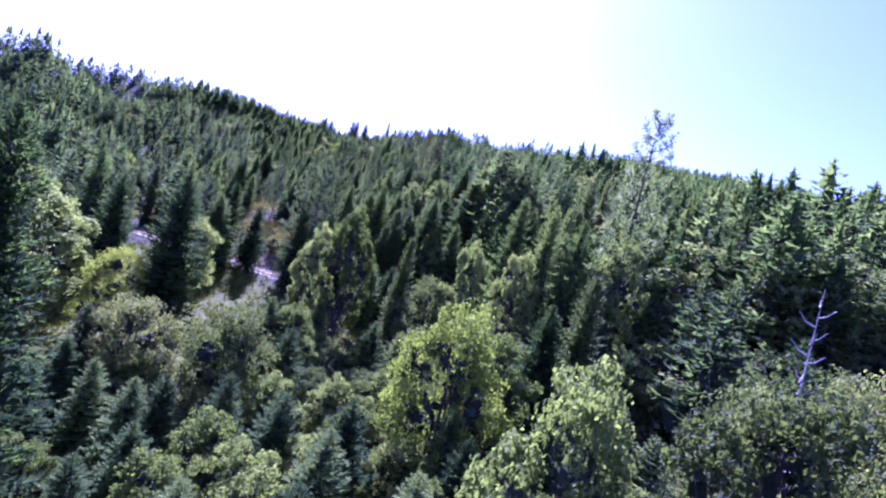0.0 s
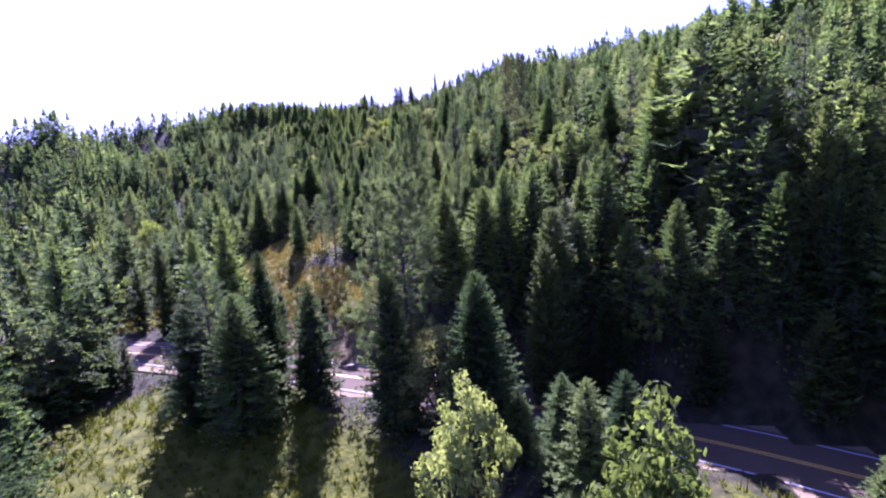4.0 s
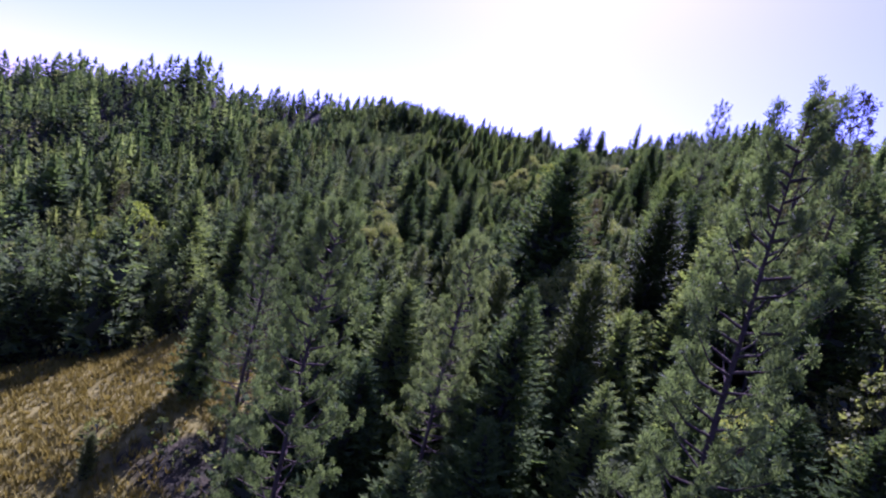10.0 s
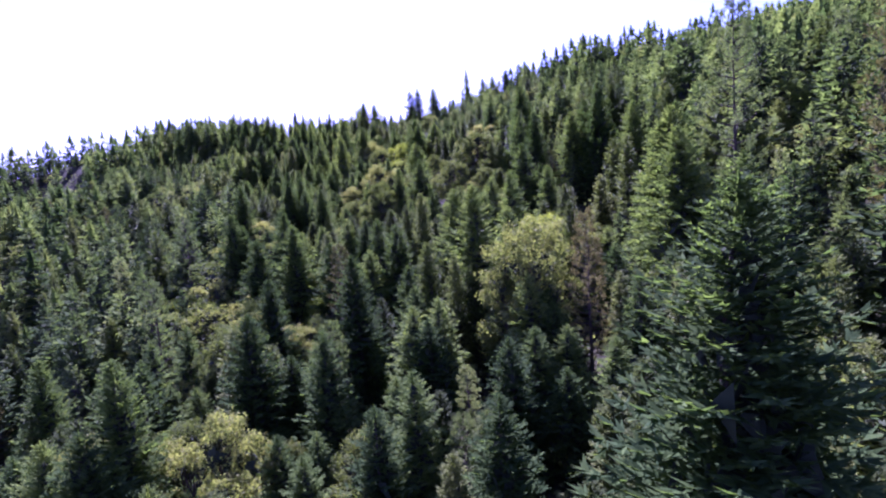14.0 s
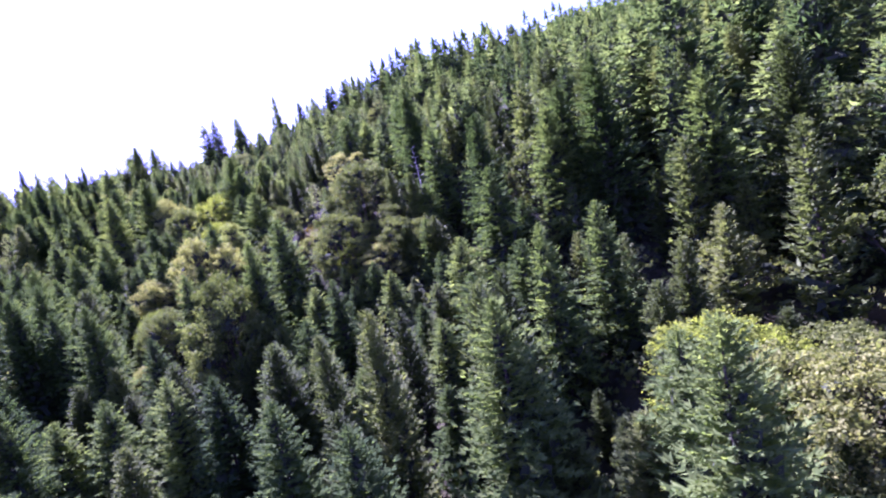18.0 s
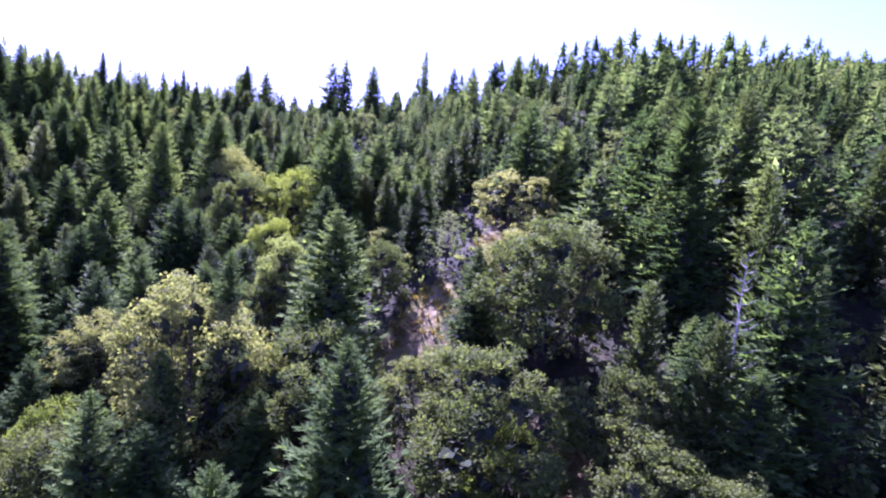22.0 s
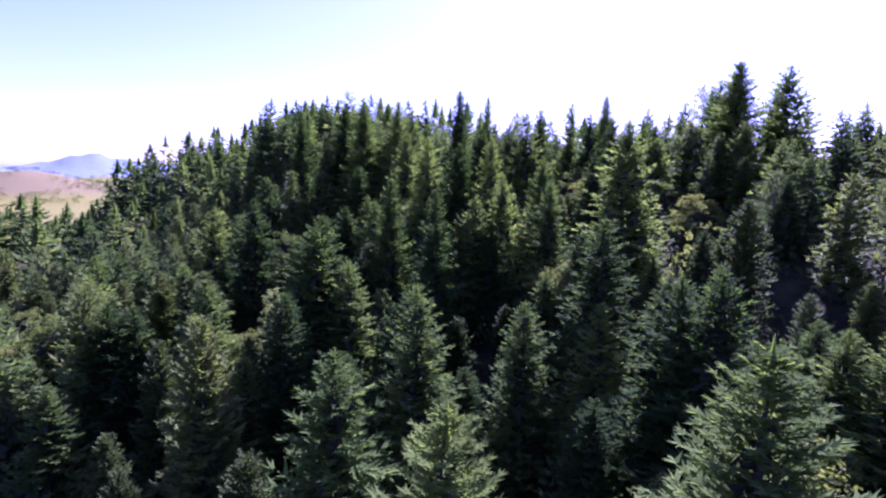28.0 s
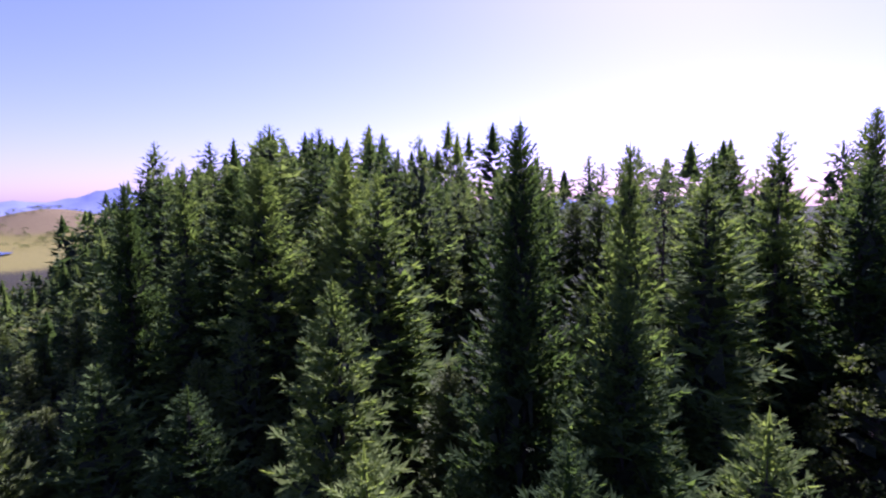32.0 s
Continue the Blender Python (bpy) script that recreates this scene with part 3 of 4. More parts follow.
def make_ground():
    gx, gy = stretched(-70, 290, 240, 4700), stretched(230, 330, 260, 4700)
    x, y = np.meshgrid(gx, gy, indexing="ij")
    z = ground_at(x, y)
    n, m = x.shape
    i, k = np.meshgrid(np.arange(n - 1), np.arange(m - 1), indexing="ij")
    q = np.stack([i * m + k, (i + 1) * m + k, (i + 1) * m + k + 1, i * m + k + 1], -1).reshape(-1, 4)
    me = mesh_from("ground", np.stack([x, y, z], -1).reshape(-1, 3), q, SOIL, True)
    for name, fn in (("straw", straw_area), ("green", green_area), ("earth", earth_area)):
        att = me.attributes.new(name, "FLOAT", "POINT")
        att.data.foreach_set("value", fn(x, y).ravel().astype(np.float32))
    return tagged(new("ground", me), "forested hillside of litter, dry straw meadow and bare earth", "ground", kind="structure")


make_ground()


def ribbon(name, half0, half1, z, mat, lift=0.0, dashes=None):
    """A flat band along the road between two offsets from its centre line, with a thickness of its own."""
    p = CENTRE
    d = np.gradient(p, axis=0)
    d /= np.linalg.norm(d, axis=1)[:, None]
    nrm = np.c_[-d[:, 1], d[:, 0]]
    a, b = p + nrm * half0, p + nrm * half1
    top = z + lift
    v = np.concatenate([np.c_[a, np.full(len(a), top)], np.c_[b, np.full(len(b), top)], np.c_[a, np.full(len(a), top - 0.3)], np.c_[b, np.full(len(b), top - 0.3)]])
    n = len(p)
    i = np.arange(n - 1)
    q = np.concatenate([np.c_[i, i + n, i + n + 1, i + 1], np.c_[i, i + 1, i + 2 * n + 1, i + 2 * n], np.c_[i + n, i + 3 * n, i + 3 * n + 1, i + n + 1]])
    return mesh_from(name, v, q, mat)


road = tagged(new("road", ribbon("road", 4.1, -4.1, ROAD_Z, ASPHALT, 0.06)), "sunlit two-lane asphalt road across the valley", "road", kind="structure")
part("shoulder", ribbon("shoulder", 6.0, 4.11, ROAD_Z, GRAVEL, 0.05), road, "pale gravel shoulder")
part("shoulder", ribbon("shoulder", -4.11, -5.6, ROAD_Z, GRAVEL, 0.05), road, "pale gravel shoulder")
part("edge_line", ribbon("edge_line", 3.6, 3.42, ROAD_Z, PAINT, 0.068), road, "white edge line")
part("edge_line", ribbon("edge_line", -3.42, -3.6, ROAD_Z, PAINT, 0.068), road, "white edge line")
part("centre_line", ribbon("centre_line", 0.22, 0.1, ROAD_Z, YELLOW, 0.068), road, "yellow centre line")
part("centre_line", ribbon("centre_line", -0.1, -0.22, ROAD_Z, YELLOW, 0.068), road, "yellow centre line")

# ---- distance: lake, mountain ----
ang = np.linspace(0, 2 * math.pi, 48, endpoint=False)
rad = 1 + 0.12 * np.sin(3 * ang + 1) + 0.06 * np.sin(7 * ang)
lv = np.r_[[[-1330, 290, PLAIN + 4]], np.c_[-1330 + 130 * rad * np.cos(ang), 290 + 190 * rad * np.sin(ang), np.full(48, PLAIN + 4)]]
tagged(new("lake", mesh_from("lake", lv, np.c_[np.zeros(48), 1 + np.arange(48), 1 + (np.arange(48) + 1) % 48], WATER)), "blue lake on the tawny plain", "lake", kind="structure")


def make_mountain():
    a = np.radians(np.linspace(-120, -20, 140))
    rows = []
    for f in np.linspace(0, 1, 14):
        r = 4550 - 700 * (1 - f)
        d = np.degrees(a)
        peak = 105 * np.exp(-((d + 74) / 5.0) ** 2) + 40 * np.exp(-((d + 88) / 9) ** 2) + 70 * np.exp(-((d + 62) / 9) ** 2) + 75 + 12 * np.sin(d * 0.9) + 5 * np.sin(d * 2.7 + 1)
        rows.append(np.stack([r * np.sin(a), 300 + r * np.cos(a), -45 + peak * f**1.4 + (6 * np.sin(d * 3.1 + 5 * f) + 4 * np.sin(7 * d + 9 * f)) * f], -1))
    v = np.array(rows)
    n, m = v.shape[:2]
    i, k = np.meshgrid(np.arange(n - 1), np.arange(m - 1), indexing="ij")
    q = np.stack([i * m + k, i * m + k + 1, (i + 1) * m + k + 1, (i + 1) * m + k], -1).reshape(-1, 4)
    tagged(new("backdrop", mesh_from("backdrop", v.reshape(-1, 3), q, MOUNT, True)), "distant mountain range coloured haze blue", "mountain", kind="structure")


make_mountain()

# ---- trees that stand out: x, y, height of the top, width ----
VALLEY = {}
VALLEY["pine"] = [
    (24.6, 77, 25.8, 1.0), (-44, 96, 0.5, 1.35), (-27.3, 98.7, 7.2, 1.1), (-24.5, 98.4, 7.8, 1.2), (3.4, 133.5, 25, 1.0),
]
VALLEY["maple"] = [
    (-85.6, 93.8, -6.9, 1.3), (-41.5, 55.5, -4.2, 1.35), (-63, 74.4, -2.6, 1.2), (-61.5, 80.2, -4, 1.2), (5.6, 41.3, -4.9, 1.1), (-10.4, 61.6, 2.3, 0.72), (3.2, 62.1, 2.0, 0.58), (9.6, 66.6, 2.2, 0.6), (-16.2, 71.8, -1.1, 0.7), (-69.9, 91, -5.7, 1.3), (-30.6, 67.3, -4.4, 0.8),
    (5.8, 17.5, -1.6, 0.75), (20.9, 65.7, 7.6, 0.8), (-12.3, 50.7, -8.8, 0.9), (-48.7, 69.2, -7.8, 1.3), (-81, 134, -5, 1.0),
]
VALLEY["gold"] = [
    (-33.5, 56.5, -9.5, 0.8), (2.6, 35.4, -3.4, 0.7),
]
VALLEY["fir"] = [
    (-30.2, 61, 0.6, 1.15), (-17.5, 21, 1.5, 0.9), (-34.5, 38.5, -1, 1.0), (-48.5, 52.7, -0.6, 0.8), (-37, 42.4, -4.5, 0.9), (-55.1, 83.1, 0.5, 0.9), (-45.2, 73.7, -2.2, 1.0),
    (-48.9, 108.7, 4.5, 0.8), (-56.6, 114, 2.7, 0.8), (-86, 160, -0.4, 0.9), (-14.5, 50.7, -9.1, 1.0), (11.5, 50.2, -3.5, 1.0), (-18.4, 73.8, -9.9, 1.0), (-73.4, 110, 3.1, 0.8),
]
VALLEY["fir"] += [
    (-40.6, 95, -2.2, 1.25), (-47.2, 98, -2.0, 1.2), (-41.5, 102.5, 0.8, 0.9), (-57.5, 124, 4.2, 0.8), (-67.7, 105.7, -4.3, 1.0), (3.8, 76.5, -7.7, 0.9), (-9.6, 116.7, 5.7, 0.9), (1.4, 105.4, 1.1, 0.9), (-15.2, 109.5, 8.2, 0.9), (-17.7, 111.1, 6.1, 1.3),
    (-42.2, 99, -3.2, 1.1), (15, 133, 17.3, 1.0),
]
VALLEY["fir_dark"] = [
    (9.1, 75.8, 9.1, 0.8), (13.5, 74.6, 9.3, 0.8), (16.4, 69, 7.8, 0.8), (10.9, 49.1, -2.7, 0.9),
]
VALLEY["snag"] = [
    (17.5, 25.1, 3.1, 0.9),
]
VALLEY["cedar"] = [
    (-4, 62.9, -0.4, 0.7), (-23.7, 38.4, -10.9, 1.0), (15, 52.1, 0.8, 0.9), (-10.5, 102.9, 3.6, 1.0), (-3.8, 106.7, 2.1, 1.1), (2.8, 107, -1.9, 1.1), (-53, 126.3, -6.4, 1.2),
]
VALLEY["oak"] = [
    (-0.4, 64, -4.4, 1.0), (9.3, 61.5, -6, 1.0),     (-59.4, 125.3, -5.6, 1.2), (-21.4, 95, -6, 1.1), (14.5, 20.5, -1, 0.9), (20.5, 25.5, -0.5, 0.9), (-13.2, 40.4, -8.4, 0.9), (-22.1, 41.8, -10.2, 1.1), (-111, 177, -2.5, 1.0), (-105.7, 176.8, -1.7, 1.0),
    (-12.1, 153.8, 18.3, 0.9), (5.4, 133.9, 12.7, 1.0), (14, 161.7, 29, 1.0),
]
HILLSIDE = {}
HILLSIDE["pine"] = [
    (-25.6, 114.0, 15.5, 0.72), (-26.8, 113.6, 15.0, 0.75), (-28.8, 112.9, 10.6, 0.85), (-25.5, 186.7, 33.5, 0.8), (-34.8, 131.2, 13, 0.8), (-22.5, 131, 18.5, 0.8), (-33, 139.5, 13, 0.8),
]
HILLSIDE["rust"] = [
    (-15.5, 185.6, 35.6, 1.0), (-11.9, 187.5, 36.5, 1.0), (-36.2, 184.9, 19.3, 1.0),
]
HILLSIDE["fir"] = [
    (10, 201.9, 34, 1.0), (-35, 161.2, 21.4, 1.25), (-56, 146.8, 4, 1.0), (-30, 139.9, 11.5, 1.0), (-41.6, 152.4, 7.5, 1.1), (-61.6, 170.3, 14.4, 1.0), (-64.3, 168.3, 11, 1.0), (-85.7, 168.8, 7.9, 1.0),
    (-54, 229.5, 21.6, 0.9), (-43.4, 156, 7.8, 1.0), (-54.9, 173.6, 8.6, 0.9), (-52.8, 174.2, 8.5, 0.9), (-54.5, 188.5, 17, 1.0), (-44.9, 196.5, 22, 1.0), (-17.2, 215.6, 24, 1.0),
]
HILLSIDE["cedar"] = [
    (-43.9, 162.9, 11.1, 0.8), (-41.6, 160, 11.5, 0.8), (-33.3, 145.6, 11.5, 1.0), (-28.4, 146.7, 13, 1.0), (-23.6, 176.9, 17.4, 1.0), (-42.2, 178.7, 10, 0.9), (-50.2, 198.4, 15.4, 0.8),
    (-46.5, 191.9, 16, 0.8), (-44.9, 191.9, 15.2, 0.8), (-49.3, 194.8, 16.9, 0.8),
]
HILLSIDE["oak"] = [
    (-57.9, 172.2, 10.3, 0.9), (-40.3, 189, 18.8, 0.9), (-34.9, 202.5, 17.3, 1.3), (-29.9, 154.2, 12.7, 0.9),
]
UPHILL = {}
UPHILL["fir"] = [
    (-78.7, 252.7, 19.1, 1.0), (-85.2, 265.5, 26, 1.0), (-85.3, 241.7, 19.4, 1.0), (-47.8, 206.4, 21.8, 1.0), (-36.9, 216.2, 23.8, 1.0), (-41.7, 214.5, 23.5, 0.8), (-26.5, 231.7, 24, 1.0), (-81.9, 252.9, 24.3, 1.0),
    (-39.9, 243, 33.7, 0.9), (-65.8, 251.6, 29.1, 0.9), (-73.8, 258, 27.4, 1.0), (-60.6, 254.8, 31.7, 1.15), (-63.9, 268.9, 32.9, 1.1), (-60.3, 235, 26, 0.9), (-67.9, 242.7, 24.4, 0.9), (-57.9, 241.8, 27.6, 1.0),
]
UPHILL["cedar"] = [
    (-55.5, 216.3, 20.1, 0.8), (-52.7, 212.2, 21.5, 0.8), (-47.5, 209.4, 21.9, 0.8), (-46.2, 209.5, 22.2, 0.8), (-39, 239.4, 24.4, 1.2), (-35, 236, 25, 1.2),
]
UPHILL["oak"] = [
    (-74.8, 255, 24, 1.0), (-48.2, 251, 32.4, 1.1), (-63.1, 234.6, 23.9, 0.8), (-63.9, 235.1, 23.1, 1.0), (-49, 255.4, 31.4, 1.0), (-67, 249.7, 27.7, 1.0), (-58, 260, 29.4, 0.8), (-48.1, 267.2, 35.7, 1.3),
    (-52, 244, 27, 1.1),
]
UPHILL["maple"] = [
    (-65.4, 261.6, 29.3, 0.9),
]
UPHILL["gold"] = [
    (-68.6, 269.8, 29.8, 0.65), (-69.4, 279.8, 34.4, 0.85),
]
UPHILL["pine"] = [
    (-53.3, 264.2, 31.7, 1.6), (-45.9, 252, 32.3, 1.2),
]
UPHILL["snag"] = [
    (-42.2, 243, 32.2, 1.0),
]
RIDGE = {}
RIDGE["fir_tall"] = [
    (-87.2, 288.4, 38.6, 1.0), (-74, 295.7, 39.7, 1.0), (-60.7, 282.8, 39, 1.6), (-65.3, 281.2, 40.2, 1.5), (-84.3, 269.9, 28.2, 1.0), (-95.5, 296.1, 39, 1.0), (-102.4, 298, 39, 1.0), (-94.2, 290.7, 37.6, 1.0),
    (-90.7, 303.7, 41.9, 1.1), (-85.7, 299.2, 40.4, 1.0), (-84.2, 298.2, 40.9, 1.0), (-81.5, 290.4, 40.8, 1.4), (-105.1, 303.5, 43.5, 0.9), (-101.5, 303.8, 43, 0.9), (-122.7, 321, 51.9, 0.9), (-132.5, 315.4, 50.8, 0.9),
]
RIDGE["fir"] = [
    (-138.4, 320.4, 52.3, 0.9), (-108.8, 310.8, 46.9, 1.0), (-107.5, 313.2, 46.5, 1.0), (-105.5, 314.7, 47, 1.0), (-115.2, 314.9, 47.8, 1.1), (-108.6, 317.4, 48, 1.0), (-151, 322, 51.4, 1.0), (-125.8, 318.8, 51.8, 1.1),
    (-57.7, 355.6, 67, 0.6), (-22, 345, 70, 0.9), (-47, 334, 52, 1.1), (-45, 325, 49, 1.1), (-67.6, 332, 57, 1.0), (-73.3, 335, 58.5, 1.0), (-98, 330, 48, 0.9),
]
RIDGE["pine"] = [
    (-99.8, 349.4, 55.5, 1.2),
]
RIDGE["snag"] = [
    (-83.8, 339.6, 52.6, 0.9),
]
RIDGE["fir_dark"] = [
    (-94.2, 338, 54.9, 0.9), (-90.8, 340.7, 53.9, 0.9), (-95.6, 339.1, 54.4, 0.8), (-100.5, 343.5, 52.1, 1), (-97.6, 343.9, 54.2, 0.9), (-111.5, 317.8, 51.6, 0.75), (-109.4, 319.2, 51, 0.7), (-109.6, 335, 52.6, 0.8),
    (-106.4, 336.8, 53.4, 0.85), (-102.6, 338, 51, 0.8),
]
RIDGE["cedar"] = [
    (-102.1, 289.8, 37.3, 1.0), (-119.7, 290.3, 31, 1.1),
]
RIDGE["oak"] = [
    (-95.5, 318, 41.5, 0.8), (-118, 330, 45, 1.0), (-101, 325, 44.5, 1.2), (-104, 328, 45, 1.2), (-96, 327, 44, 1.1), (-92, 322, 43, 1.1),
]
GROVE = {}
GROVE["oak"] = [
    (-38.4, 203.3, 17.4, 1.1), (-65.5, 180.9, 6.3, 1.0), (-37, 199.9, 17.9, 1.1), (-60.2, 249.7, 26, 1.1), (-71.4, 245.5, 21.2, 1.0), (-65, 237.5, 19, 1.0), (-65.3, 259.5, 26.5, 1.0),
    (-70.5, 258, 24.7, 1.0), (-54.3, 248.2, 25.4, 1.1), (-40.4, 310.5, 49.6, 1.2), (-82, 297.3, 36, 1.4), (-78.4, 287, 36.2, 0.75), (-74.2, 278.8, 33.6, 0.95),
]
GROVE["oak"] += [
    (-80.2, 287.6, 30.2, 1.5), (-67.9, 291.9, 35.3, 1.0), (-120.7, 305.6, 38.6, 1.0), (-146.9, 357, 50.2, 1.2), (-36, 306, 48, 1.2),
]
GROVE["gold"] = [
    (-112, 180, 1.2, 1.1), (-73.5, 249.2, 20.8, 0.9), (-72.4, 289, 33.4, 1.6), (-50.5, 243.3, 23.6, 1.0), (-111.1, 307.4, 36.5, 0.9),
]
GROVE["cedar"] = [
    (-31.9, 170.4, 13.6, 1.0), (-26.9, 172.3, 17.2, 0.9), (-36.3, 194.9, 19.7, 0.9), (-26.8, 164.8, 19, 1.1), (-45.1, 244.9, 30.2, 0.8), (-39.5, 245.9, 34.9, 0.7), (-43.4, 242.1, 29.2, 0.8), (-37.3, 225.3, 21.3, 0.9), (-33.6, 153.3, 9.9, 0.8),
    (-30.8, 162.2, 12.4, 0.9), (-75.7, 155.6, -6.3, 1.1), (-100.5, 291.5, 31.2, 1.0),
]
GROVE["maple"] = [
    (-119.4, 186.1, -3.5, 1.2), (-126, 184, -4, 1.2), (-154.3, 185.2, -4.3, 1.2),
]
GROVE["fir_dark"] = [
    (-94.4, 314.5, 47.8, 1.1), (-101.5, 316, 45.5, 0.9), (-98.2, 311.5, 43.5, 0.9), (-99.5, 320.5, 46, 0.9), (-101.6, 310.9, 44, 0.9), (-106.1, 308.5, 40.7, 1.0), (-116, 311, 42, 0.9), (-95, 306, 38.5, 0.9), (-118, 316, 45, 0.9), (-113, 324, 46.5, 0.9), (-126, 312, 43.5, 0.9),
]
GROVE["fir"] = [
    (-39.8, 227, 27.7, 1.1), (-44.4, 223.1, 23, 1.0), (-67, 246.6, 24.8, 0.9), (-82.9, 282.8, 29.8, 1.5), (-92.2, 284.4, 31.5, 1.6), (-101.9, 279, 30.5, 1.5), (-64, 277.1, 38, 1.0), (-98.2, 298.2, 38, 0.9),
    (-106.1, 300.9, 38.4, 0.9), (-86.2, 306.3, 40, 0.9), (-85.5, 300.6, 39.2, 0.9), (-102.6, 292, 35, 0.9), (-108.9, 292.5, 35.8, 0.9), (-111.2, 307.6, 41.8, 0.9), (-122.2, 302.3, 40.1, 0.9), (-31.3, 142.3, 5.2, 1.0),
]
GROVE["pine"] = [
    (-77.2, 187.6, 8.8, 1.1),
]
GROVE["rust"] = [
    (-59.6, 200.5, 16.7, 1.1),
]
# scattered lighter trees on the middle slope
MIDDLE = {}
MIDDLE["cedar"] = [
    (-83.2, 176.4, 1.1, 1.1), (-103.2, 186.2, -2.7, 1.2), (-76.8, 183.3, 5.6, 1.0), (-43.4, 164.4, 9.7, 1.0), (-24.5, 162.2, 11.8, 1.0), (-28.1, 162.2, 11, 1.0), (-34.4, 159.2, 6.6, 1.1), (-32.3, 164.2, 11.9, 1.0),
    (-43.2, 204.4, 15.7, 1.0), (-50.5, 218.2, 20, 0.9), (-55.8, 220.7, 19.1, 0.9), (-46, 205.6, 15.5, 1.0),
]
MIDDLE["fir"] = [
    (-37.5, 234.6, 33, 0.9), (-55.1, 164.3, 8.5, 1.0), (-46.8, 173.4, 12.2, 1.0), (-41.9, 202.8, 19.5, 1.1),
]
MIDDLE["gold"] = [
    (-37.7, 205.7, 18.2, 1.1),
]
MIDDLE["maple"] = [
    (-142.4, 199.4, 0, 1.2), (-152.2, 189.2, -2.5, 1.2), (-66, 162.5, 3, 1.1),
]
MIDDLE["oak"] = [
    (-45.6, 240.6, 25, 1.2), (-48.4, 239.2, 22.8, 1.2), (-43.8, 238.6, 24.5, 1.1), (-82.3, 166, -3.9, 1.1), (-46, 243.9, 26.5, 1.1),
]
MIDDLE["pine"] = [
    (-47, 141.8, 11.8, 0.9), (-88.2, 195, 6.4, 1.1), (-51.5, 147.5, 5.5, 1.1), (-58, 155, 5.5, 1.0),
]
# the skyline of the upper slope
BROW = {}
BROW["fir"] = [
    (-47.3, 337.5, 59.9, 1.3), (-42.7, 338, 61.6, 1.3), (-38.1, 338.5, 63.2, 1.1), (-35.7, 351.1, 66.6, 1.1), (-35.4, 338.6, 62.5, 1.3), (-28, 339, 61.7, 1.5), (-24.4, 351.7, 65, 1.4), (-17.6, 339.8, 63, 1.5),
    (-12, 340.5, 66.2, 1.3), (-9.4, 340.7, 66.6, 1.3), (-51, 345, 61, 1.1), (-76, 335.3, 57.5, 1.1), (-67.6, 335.9, 57.6, 1.1), (-106.2, 332.8, 51, 1.1), (-92.7, 333.9, 54.9, 1.1), (-88.9, 334.1, 54.1, 1.1),
]
BROW["cedar"] = [
    (-8.8, 107.9, 4.1, 1.1), (-3.9, 106.1, 2.2, 1.1), (-11.5, 99.2, 0.5, 1.0), (2.7, 112.8, 5, 1.0), (7, 129.8, 10, 1.0), (15, 127.4, 16.9, 0.9),
]
BROW["oak"] = [
    (-1.6, 118.5, 5.5, 1.2), (1.4, 148.3, 15.7, 1.1), (5.2, 144.7, 16.8, 1.1), (16.3, 139.5, 16.6, 1.1), (-31, 322, 51, 1.2), (-42, 318, 49.5, 1.2),
]
BROW["maple"] = [
    (-1.4, 102, -0.4, 1.0),
]
BROW["pine"] = [
    (8, 141.2, 19.8, 0.9), (19, 134, 21, 0.9),
]
# dark firs along the foot of the cut bank, behind the road
BANK = {}
BANK["fir"] = [
    # first two firs are added sunward of the bare earth strip to shade it
    (-11.5, 129.5, 11, 1.1), (-14.5, 122, 7.5, 1.1), (-7.5, 106.5, 3, 1.0), (-3, 103.5, 2, 1.0), (1, 101.8, 4, 1.0), (4.5, 100.5, 3, 1.0),
    (8.5, 98, 6, 0.9), (12, 96.5, 5, 1.0), (15.5, 94, 8, 0.9), (19, 91.5, 7, 1.0), (22.5, 88.5, 9, 0.9), (6.5, 104, 8, 1.0), (14, 100, 10, 0.9), (20, 96.5, 12, 0.9),
]
BANK["fir"] += [
    (26, 86, 12, 1.0), (30, 83, 13, 1.0), (11, 108, 10, 0.9), (18, 104, 13, 0.9),
]
BANK["cedar"] = [
    (-5.5, 101, -5, 1.1), (2.5, 98, -6, 1.1), (10, 94, -5, 1.1), (17, 88.5, -4, 1.1),
]
for area in (VALLEY, HILLSIDE, UPHILL, RIDGE, GROVE, MIDDLE, BROW, BANK):
    for kind, rows in area.items():
        for x, y, top, wide in rows:
            z = float(ground_at(np.array([x]), np.array([y]))[0])
            h = max(2.0, top - z)
            fir = kind.startswith("fir")
            broad = min(1.3, wide * (0.85 if y > 300 and x < -100 else 1.05)) if fir else wide
            plant("fir" if fir else kind, x, y, h, broad * float(np.interp(h, [4, 12, 25], [1.25, 1.0, 0.8])), z)

# ---- the forest ----
GLADES = [(r[0], r[1], r[2]) for area in (UPHILL, RIDGE, GROVE) for kind in ("oak", "gold") for r in area.get(kind, [])]
CREST_X = [-420, -345, -300, -212, -150, -58, -22, 52, 150, 270]
CREST_Y = [240, 320, 405, 420, 372, 372, 372, 410, 590, 760]


def tall(x, y):
    """The usual height of the wood at a place: taller in the valley, lower on the dry upper slopes."""
    return 2.2 * soft(-185, -220, x) * soft(255, 285, y) * (1 - soft(310, 335, y)) + 2.5 * soft(-90, -115, x) * soft(-240, -205, x) * soft(200, 280, y) * (1 - soft(325, 345, y) * soft(-165, -185, x)) + 1.5 * soft(-55, -25, x) * (1 - soft(200, 250, y)) + np.interp(y, [0, 120, 200, 250, 290, 345, 420, 700], [15.0, 16.0, 14.5, 12.0, 10.5, 11.5, 13.0, 16.0])


